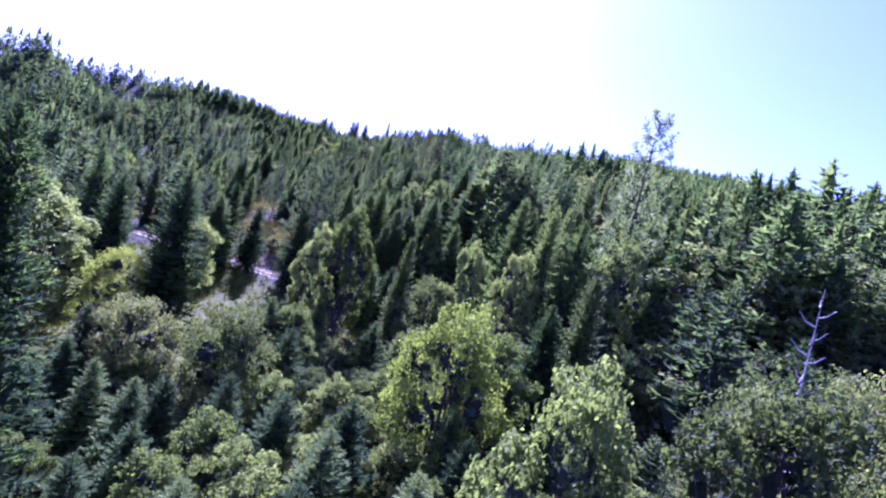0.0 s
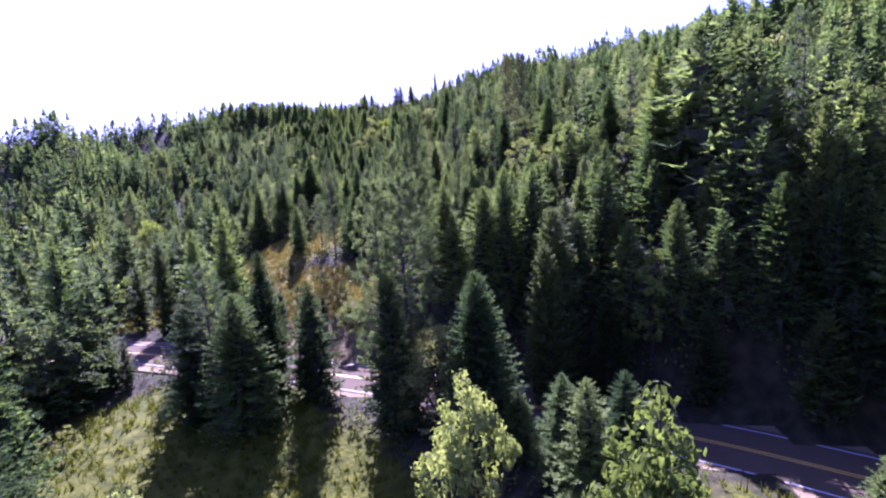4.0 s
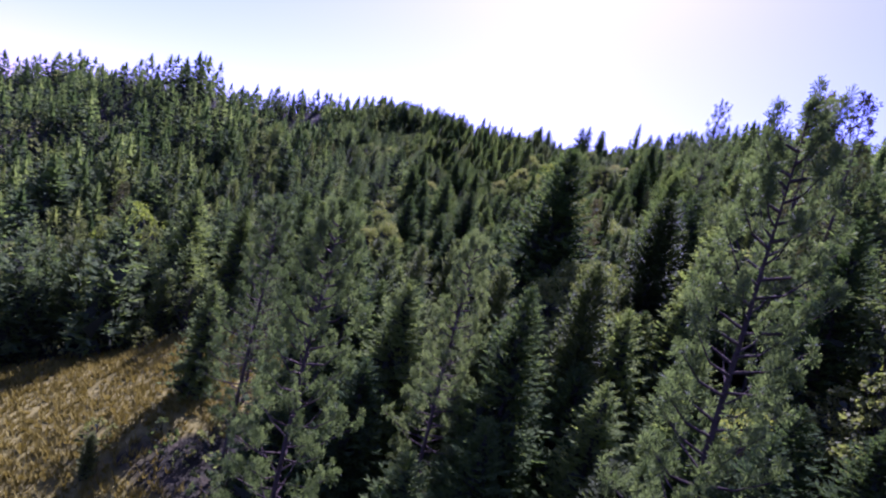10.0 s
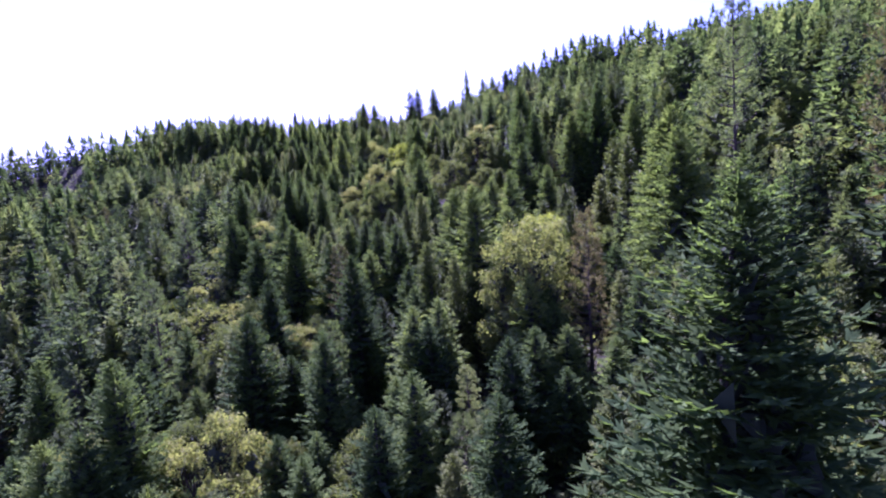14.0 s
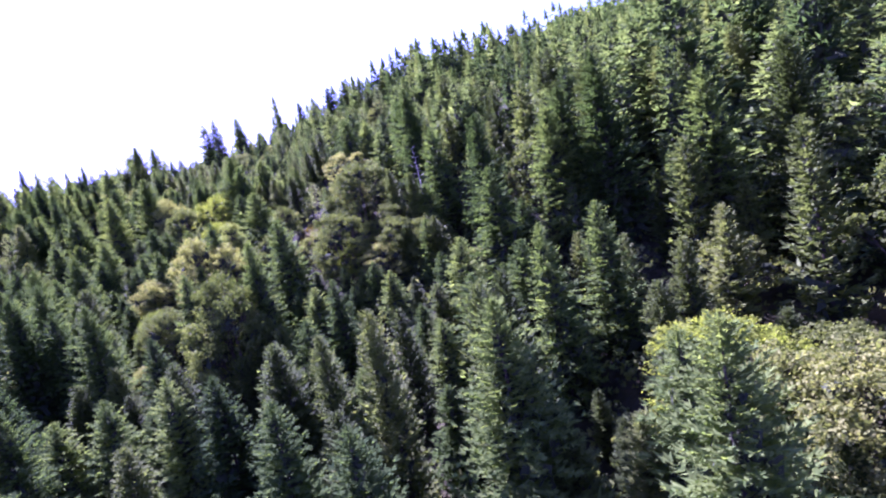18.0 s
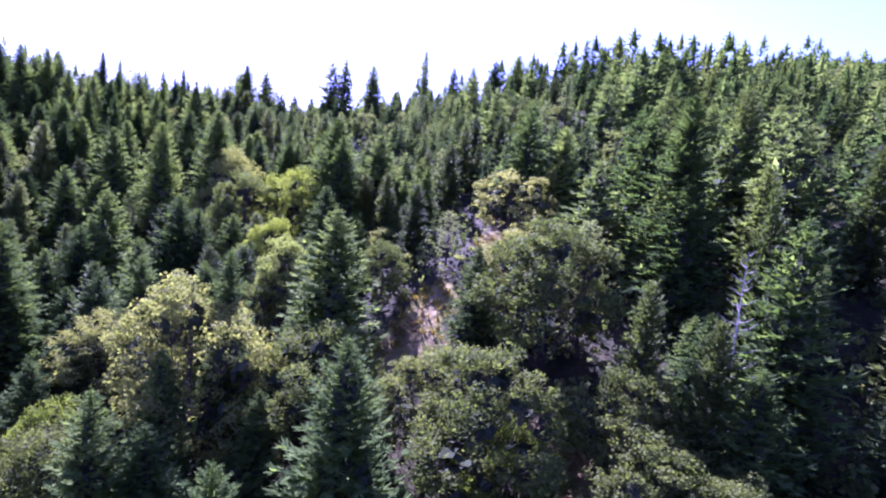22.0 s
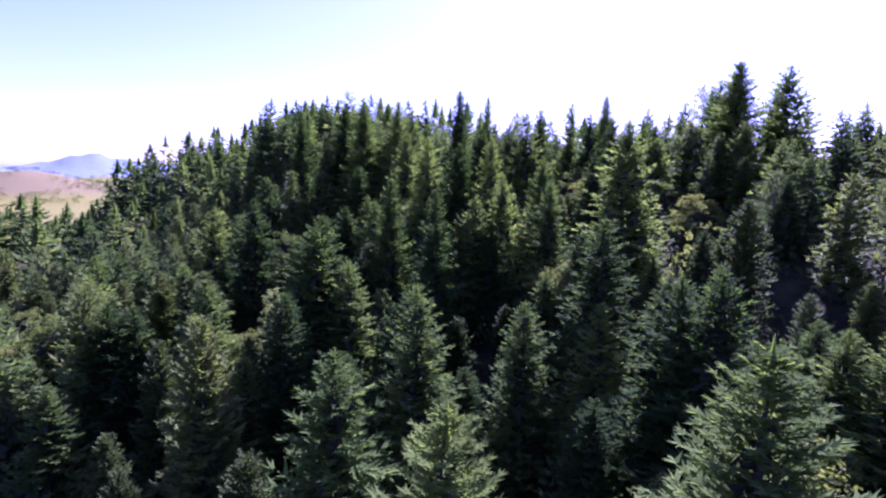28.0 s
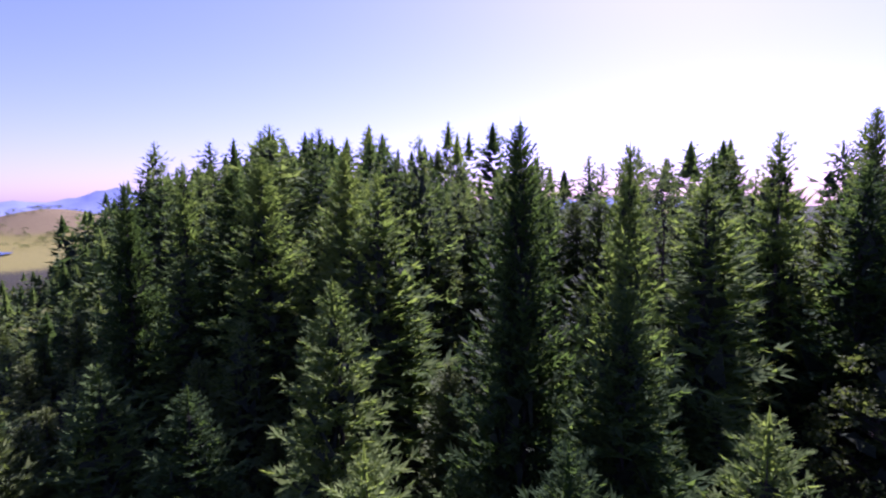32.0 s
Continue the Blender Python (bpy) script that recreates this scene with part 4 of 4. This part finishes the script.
def free_of(x, y):
    """How open the ground is: 1 in the meadows, on the road and on the bare bank."""
    road_free = 1 - soft(5.8, 7.5, road_gap(x, y))
    return np.clip(np.maximum.reduce([straw_area(x, y), green_area(x, y) * 0.97, earth_area(x, y), road_free]), 0, 1)


def scatter(x0, x1, y0, y1, step, seed):
    rng = np.random.default_rng(seed)
    x, y = np.meshgrid(np.arange(x0, x1, step), np.arange(y0, y1, step), indexing="ij")
    x = (x + rng.uniform(-0.48, 0.48, x.shape) * step).ravel()
    y = (y + rng.uniform(-0.48, 0.48, y.shape) * step).ravel()
    keep = (y < np.interp(x, CREST_X, CREST_Y)) & (rng.uniform(0, 1, x.shape) > free_of(x, y) * 1.3)
    x, y = x[keep], y[keep]
    z = ground_at(x, y)
    h = tall(x, y) * (0.42 + 0.95 * rng.uniform(0, 1, x.shape) ** 1.5) * (0.9 + 0.2 * np.sin(x * 0.07 + 2) * np.sin(y * 0.06))
    d = np.full(x.shape, 1e9)
    cap = np.full(x.shape, 1e9)
    for ex, ey, ez in TRACK:
        g = np.hypot(x - ex, y - ey)
        d = np.minimum(d, g)
        below = np.interp(ey, [90, 128, 150, 168, 195, 215, 250, 262, 285], [3.2, 6, 9, 12, 9, 9, 8.5, 6, 5])
        cap = np.minimum(cap, np.where(g < 24, ez - below + np.maximum(0, g - 12) * 0.28, 1e9))
        if 255 < ey <= 285:
            cap = np.minimum(cap, np.where((g < 50) & (y > 265), ez - 5.0 + np.maximum(0, g - 8) * 0.13 + np.maximum(0, g - 22) * 0.3, 1e9))
        if ey > 285:
            aside = x + 98 + (y - 301) * 0.96
            cap = np.minimum(cap, np.where(g < 60, ez - 5.0 + np.maximum(0, g - 5) * np.interp(aside, [-48, -30, -16, 0, 25], [-0.1, -0.03, 0.21, 0.25, 0.25]), 1e9))
    cap = np.maximum(cap - 4.0 * rng.uniform(0, 1, x.shape) ** 1.5 * (cap < 1e8), z + 4.0 + 3.5 * rng.uniform(0, 1, x.shape) + 3.5 * soft(-56, -46, x) * soft(238, 252, y))
    for px, py, rx, ry in ((-15, 103, 6.5, 4.5), (-50.3, 265.5, 4.0, 7.5), (-56, 259, 3.6, 5.5), (-49, 247, 2.8, 5.5)):
        cap = np.where(np.hypot((x - px) / rx, (y - py) / ry) < 1, -99, cap)
    glade = (y > 258) & (y < 291) & (x > -65 - (y - 255) * 0.5) & (x < -65 - (y - 255) * 0.04)
    cap = np.where(glade, np.minimum(cap, 38.3 - 0.4 * np.hypot(x + 65, y - 254.7)), cap)
    for px, py, top in GLADES:
        cap = np.where((np.abs(x - px - (py - y) * 0.2) < 3.2) & (y < py + 1) & (y > py - 9), np.minimum(cap, top - 2.0), cap)
    cap = np.where(np.hypot((x + 50) / 17, (y - 127) / 15) < 1, np.minimum(cap, -7.5), cap)
    cap = np.where((y < 82) & (x > -62) & (x < np.interp(y, [45, 60], [30, 12])), np.minimum(cap, np.where((x < -12) & (x > -46) & (y < 58), -12.5, -9.5)), cap)
    cap = np.where((np.abs(x + 47) < 7) & (y > 197) & (y < 212), np.minimum(cap, 14.5), cap)
    for px, py, pr in PLACED:
        h = np.where(np.hypot(x - px, y - py) < max(1.6, pr * 1.0), 0, h)
    h = np.where(d < 26, np.minimum(h, 15.0), h)
    h = np.minimum(h, cap - z)
    crest = (y > np.interp(x, [-165, -145, -125, -100], [325, 320, 318, 330])) & (y < np.interp(x, [-205, -160], [375, 350])) & (x > -205) & (x < -72)
    top = np.interp(x, [-205, -185, -165, -145, -120, -95], [60.5, 60.5, 59.0, 56.0, 53.0, 51.0])
    brow = crest & (h > 0.5) & (rng.uniform(0, 1, x.shape) < 0.6)
    h = np.where(brow, np.maximum(h, np.minimum(15.5, top - 5 * rng.uniform(0, 1, x.shape) - z)), h)
    h = np.where(crest & (x < -112), np.minimum(h, top - z), h)
    h = np.where((x < -200) & (x > -300) & (y > 250) & (y < 335), np.minimum(h, 51.5 - 1.5 * np.sin(x * 0.4) - z), h)
    ok = h > 1.7
    patch = np.sin(x * 0.045 + 1.7) * np.sin(y * 0.05 + 0.4) + 0.5 * np.sin(x * 0.13) * np.sin(y * 0.11 + 2)
    return x[ok], y[ok], z[ok], h[ok], d[ok], patch[ok], rng.uniform(0, 1, ok.sum())


def joined_wood(name, forms, x, y, z, h, wide, mat, label):
    """Many far trees in one mesh."""
    if not len(x):
        return None
    rng = np.random.default_rng(77)
    vs, fs, at = [], [], 0
    pick = rng.integers(0, len(forms), len(x))
    tones, inner = [], []
    for f, form in enumerate(forms):
        v, t = form[:2]
        ids = np.nonzero(pick == f)[0]
        if not len(ids):
            continue
        a = rng.uniform(0, 6.283, len(ids))
        s = (h[ids] * wide * rng.uniform(0.75, 1.3, len(ids)))[:, None]
        c, w = np.cos(a)[:, None], np.sin(a)[:, None]
        lean = rng.normal(0, 0.02, (2, len(ids), 1))
        px = (v[None, :, 0] * c - v[None, :, 1] * w) * s + x[ids][:, None] + lean[0] * v[None, :, 2] * h[ids][:, None]
        py = (v[None, :, 0] * w + v[None, :, 1] * c) * s + y[ids][:, None] + lean[1] * v[None, :, 2] * h[ids][:, None]
        pz = v[None, :, 2] * h[ids][:, None] + z[ids][:, None] - 0.2
        vs.append(np.stack([px, py, pz], -1).reshape(-1, 3))
        fs.append((t[None] + (np.arange(len(ids)) * len(v))[:, None, None]).reshape(-1, t.shape[1]) + at)
        tones.append(np.repeat(rng.uniform(0, 1, len(ids)), len(v)))
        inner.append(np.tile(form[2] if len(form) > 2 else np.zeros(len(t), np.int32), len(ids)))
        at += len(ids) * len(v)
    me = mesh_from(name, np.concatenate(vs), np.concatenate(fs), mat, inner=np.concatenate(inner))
    me.attributes.new("tone", "FLOAT", "POINT").data.foreach_set("value", np.concatenate(tones).astype(np.float32))
    return tagged(new(name, me), label, "forest", kind="stuff")


# the wood round the way, tree by tree, nearest first
x, y, z, h, d, patch, u = scatter(-190, 70, 12, 375, 3.9, 5)
more = scatter(-175, -45, 262, 352, 5.0, 6)
x, y, z, h, d, patch, u = (np.concatenate(pair) for pair in zip((x, y, z, h, d, patch, u), more))
order = np.argsort(d)
limit = {"fir": 180, "young fir": 270, "cedar": 230, "young cedar": 250, "oak": 170, "maple": 60, "gold": 30, "pine": 70, "rust": 40}
used = {}
left = []
for i in order:
    if patch[i] > 0.75 and u[i] < 0.6:
        kind = "gold" if u[i] < 0.08 else "oak" if y[i] > 130 else "maple"
    elif y[i] < 82 and u[i] < 0.62:
        kind = "maple" if u[i] < 0.3 else "oak"
    elif u[i] < 0.08:
        kind = "oak"
    elif u[i] < 0.09 and y[i] < 270:
        kind = "rust"
    elif u[i] < 0.135:
        kind = "pine"
    elif u[i] < 0.42 and y[i] > 90:
        kind = "cedar"
    else:
        kind = "fir"
    size = "young " * bool(h[i] < 9 and kind in ("fir", "cedar")) + kind
    if d[i] > 75 or used.get(size, 0) >= limit[size]:
        left.append(i)
        continue
    used[size] = used.get(size, 0) + 1
    short = {"oak": 0.62, "gold": 0.55, "maple": 0.8, "cedar": 0.86 if h[i] >= 9 else 1.0}.get(kind, 1.0)
    plant(kind, float(x[i]), float(y[i]), float(h[i] * short), {"fir": 1.1, "cedar": 1.05, "oak": 1.25, "gold": 1.25}.get(kind, 1.0) * float(np.interp(h[i], [4, 11, 20], [1.2, 1.0, 0.85])), float(z[i]))

left = np.array(left)
fx, fy, fz, fh, fd, fp, fu = scatter(-400, 300, -110, 780, 5.2, 9)
out = (fx < -190) | (fx > 70) | (fy > 375) | (fy < 12)
NEAR = [conifer(np.random.default_rng(65 + s), 160, 2, 6, 0.2 + 0.02 * s, 0.05, clump=0.44, blade=0.22, shade_tris=120) for s in range(4)]
MID = [conifer(np.random.default_rng(60 + s), 84, 2, 5, 0.205 + 0.02 * s, 0.05, ragged=0.3, clump=0.55, blade=0.26, shade_tris=70, spire=1.0) for s in range(4)]
THIN = [conifer(np.random.default_rng(90 + s), 60, 1, 5, 0.205 + 0.02 * s, 0.06, ragged=0.25, clump=0.66, blade=0.32, shade_tris=36, spire=1.0) for s in range(4)]
LOW = [conifer(np.random.default_rng(70 + s), 38, 1, 3, 0.205 + 0.02 * s, 0.07, ragged=0.2, clump=0.85, blade=0.4, shade_tris=20, spire=1.0) for s in range(5)]
TINY = [conifer(np.random.default_rng(75 + s), 14, 1, 3, 0.2, 0.07, clump=1.1, blade=0.5, shade_tris=6) for s in range(2)]
BROAD = [broad_crown(np.random.default_rng(80 + s), 5, 24, 11, 0.036, 0.4, 0.2)[0] for s in range(3)]
LEAFY = [broad_crown(np.random.default_rng(87 + s), 8, 110, 24, 0.014, 0.4, 0.12, 10)[0] for s in range(2)]
ROUND = [broad_crown(np.random.default_rng(84 + s), 6, 60, 16, 0.02, 0.4, 0.2)[0] for s in range(2)]
leafy = (patch[left] > 0.75) & (u[left] < 0.6) | (u[left] < 0.08) | (y[left] < 82) & (u[left] < 0.62)
slender = ~leafy & (u[left] < 0.36) & (y[left] > 90)
for forms, low_d, high_d in ((NEAR, 0, 56), (MID, 56, 95), (THIN, 95, 150), (LOW, 150, 1e9)):
    some = left[~leafy & ~slender & (d[left] >= low_d) & (d[left] < high_d)]
    joined_wood("forest", forms, x[some], y[some], z[some], h[some], 1.1, FOREST, "dense dark fir forest on the slopes")
    some = left[slender & (d[left] >= low_d) & (d[left] < high_d)]
    joined_wood("forest", forms, x[some], y[some], z[some], h[some] * 0.92, 0.85, FARCEDAR, "slender yellow-green cedars among the firs")
for forms, low_d, high_d in ((LEAFY, 0, 60), (ROUND, 60, 110), (BROAD, 110, 1e9)):
    some = left[leafy & (d[left] >= low_d) & (d[left] < high_d)]
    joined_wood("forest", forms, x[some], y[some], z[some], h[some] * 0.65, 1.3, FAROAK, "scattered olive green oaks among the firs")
leafy = out & ((fp > 0.6) & (fu < 0.6) | (fu < 0.12))
conifer = out & ~leafy
behind = (fy < 5) | (fx > 0) & (fy < fx * 0.8 - 30)
for forms, some in ((THIN, conifer & ~behind & (fd < 170)), (LOW, conifer & ~behind & (fd >= 170)), (TINY, conifer & behind)):
    joined_wood("forest", forms, fx[some], fy[some], fz[some], fh[some] * 1.12, 1.1, FOREST, "distant fir forest up to the ridge")
joined_wood("forest", BROAD, fx[leafy], fy[leafy], fz[leafy], fh[leafy] * 0.62, 1.3, FAROAK, "distant oaks on the ridge")

rng = np.random.default_rng(15)
hx, hy = rng.uniform(-2250, -1450, 2600), rng.uniform(200, 1050, 2600)
keep = np.sin(hx * 0.019 + 1) * np.sin(hy * 0.023) + rng.uniform(-0.7, 0.7, 2600) > 0.3
hx, hy = hx[keep], hy[keep]
joined_wood("woodland", BROAD, hx, hy, land(hx, hy), rng.uniform(7, 14, len(hx)), 1.5, FAROAK, "scattered dark trees on the far tawny hills")

# ---- undergrowth, grass and shrubs ----
def undergrowth():
    """Low leafy growth that hides most of the litter near the way."""
    rng = np.random.default_rng(21)
    gx, gy = (v.ravel() for v in np.meshgrid(np.arange(-150, 45, 2.1), np.arange(14, 350, 2.1), indexing="ij"))
    gx, gy = gx + rng.uniform(-1.2, 1.2, gx.shape), gy + rng.uniform(-1.2, 1.2, gx.shape)
    near = np.min([np.hypot(gx - e[0], gy - e[1]) for e in TRACK[::3]], axis=0) < 52
    gx, gy = gx[near], gy[near]
    keep = rng.uniform(0, 1, gx.shape) > free_of(gx, gy) * 1.3
    gx, gy = gx[keep], gy[keep]
    forms = [broad_crown(np.random.default_rng(90 + s), 3, 6, 5, 0.085, 0.66, 0.04)[0] for s in range(3)]
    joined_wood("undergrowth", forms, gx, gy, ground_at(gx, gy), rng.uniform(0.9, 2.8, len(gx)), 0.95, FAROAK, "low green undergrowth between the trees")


undergrowth()


def tufts(name, area, box, count, mat, label, seed, tall_by=0.5):
    """Grass as loose tufts of bent blades."""
    rng = np.random.default_rng(seed)
    px, py = rng.uniform(box[0], box[1], count), rng.uniform(box[2], box[3], count)
    keep = (rng.uniform(0, 1, count) < area(px, py)) & (road_gap(px, py) > 6)
    px, py = px[keep], py[keep]
    pz = ground_at(px, py)
    n, blades = len(px), 7
    a = rng.uniform(0, 6.283, (n, blades))
    ln = tall_by * rng.uniform(0.5, 1.3, (n, blades))
    out = np.stack([np.cos(a), np.sin(a), np.zeros_like(a)], -1)
    side = np.stack([-np.sin(a), np.cos(a), np.zeros_like(a)], -1)
    foot = np.stack([px, py, pz], -1)[:, None] + out * 0.12
    tip = foot + out * (ln * 0.55)[..., None] + np.array([0, 0, 1.0]) * ln[..., None]
    v = np.stack([foot - side * 0.06, foot + side * 0.06, tip], 2).reshape(-1, 3)
    tagged(new(name, mesh_from(name, v, np.arange(len(v)).reshape(-1, 3), mat)), label, "grass", kind="stuff")


tufts("dry_grass", straw_area, (-100, -30, 110, 170), 22000, GRASS, "tawny dry grass of the meadow", 31)
tufts("dry_grass", straw_area, (-62, -44, 248, 274), 1500, GRASS, "tawny dry grass on the bare slope", 32, 0.4)
tufts("green_grass", green_area, (-80, 22, 30, 115), 12000, GREEN, "yellow-green grass of the valley floor", 33, 0.6)

SHRUBS = {}
SHRUBS["bush"] = [
    (-72.9, 155, 2.6), (-56, 139.5, 2.2), (-85, 147, 1.8), (-88, 149, 1.6), (-91, 150, 2.0), (-49, 128, 3.0), (-46, 131, 2.6), (-62, 134, 2.4),
    (-40, 124, 2.6), (-32.9, 60, 3.6), (-27, 84, 2.2), (-34, 90, 2.0), (-45, 84, 2.4), (-58, 92, 3), (-20, 57, 2.5), (-30, 47, 3.2),
]
SHRUBS["bush"] += [
    (-41, 60, 2.4), (-6, 78, 2.4), (0, 76, 2.8), (5, 72, 2.2), (-4, 68, 2.6), (9, 66, 3.0), (12, 72, 2.6), (1, 62, 2.8),
    (-12, 76, 2.2), (15, 60, 3.2), (-24, 70, 1.8), (-29, 77, 2.2), (-37, 78, 1.9),
]
SHRUBS["brush"] = [
    (-49.5, 244, 1.4), (-48, 246, 1.6), (-50, 248, 1.5), (-47.5, 249, 1.3), (-48.8, 241.8, 1.5),
    (-44, 115, 1.8), (-38, 114, 1.6), (-48, 117, 1.7), (-33, 112, 1.8), (-52, 119, 1.5), (-42, 119, 1.6), (-36, 118, 1.7), (-54, 253, 1.6),
    (-56, 256, 1.5), (-52, 258, 1.4), (-51, 262, 1.3), (-49, 271, 1.5), (-46, 273, 1.6), (-53, 250, 1.7), (-9.5, 114, 1.5), (-8.5, 117.5, 1.2),
]
SHRUBS["brush"] += [
    (-46, 116.5, 1.5), (-43.5, 113.6, 1.3), (-40.5, 112.4, 1.6), (-36.5, 111.5, 1.4), (-34.5, 114.5, 1.5), (-39.5, 116.2, 1.4), (-47.5, 119.5, 1.6), (-50.5, 117.2, 1.5), (-30.5, 110.5, 1.5),
    (-6.2, 120, 1.4), (-5.4, 124, 1.3), (-7.2, 126, 1.1), (-8, 167, 1.5),
]
for kind, rows in SHRUBS.items():
    for x, y, h in rows:
        plant(kind, x, y, h, 1.2)

# small columnar cedars dotted over the dry meadow
for x, y, h in ((-53.9, 137.7, 3.3), (-53.9, 123.5, 6.5), (-51.4, 122.7, 6.0), (-50.1, 124.6, 4.4), (-45.4, 121.2, 3.6), (-43.6, 119.7, 2.8), (-42, 121, 3.3), (-61.4, 128.6, 5.5), (-80.3, 165.1, 4.0)):
    plant("cedar", x, y, h, 1.15)


def road_sign(x, y):
    """A small sign plate on a galvanised post beside the road."""
    z = float(ground_at(np.array([x]), np.array([y]))[0])
    foot = tagged(new("road_sign"), "small grey road sign on a thin metal post by the road", "road sign")
    foot.location = (x, y, z)
    part("post", mesh_from("post", *tube([(0, 0, -0.4), (0, 0, 1.2), (0, 0, 2.5)], [0.04, 0.04, 0.04], 8), ZINC, True), foot)
    bm = bmesh.new()
    bmesh.ops.create_cube(bm, size=1.0, matrix=Matrix.Translation((0, -0.06, 2.15)) @ Matrix.Diagonal((0.6, 0.02, 0.6, 1)))
    bmesh.ops.bevel(bm, geom=[e for e in bm.edges if abs(e.verts[0].co.y - e.verts[1].co.y) > 0.01], offset=0.06, segments=3, affect="EDGES")
    me = bpy.data.meshes.new("plate")
    bm.to_mesh(me)
    bm.free()
    me.materials.append(ZINC)
    part("plate", me, foot, "weathered grey sign plate")


ZINC = material("galvanised_metal", [(0.3, 0.3, 0.31), (0.4, 0.4, 0.41)], 0.5, 3.0, 0, "none")
road_sign(-62.2, 108.2)
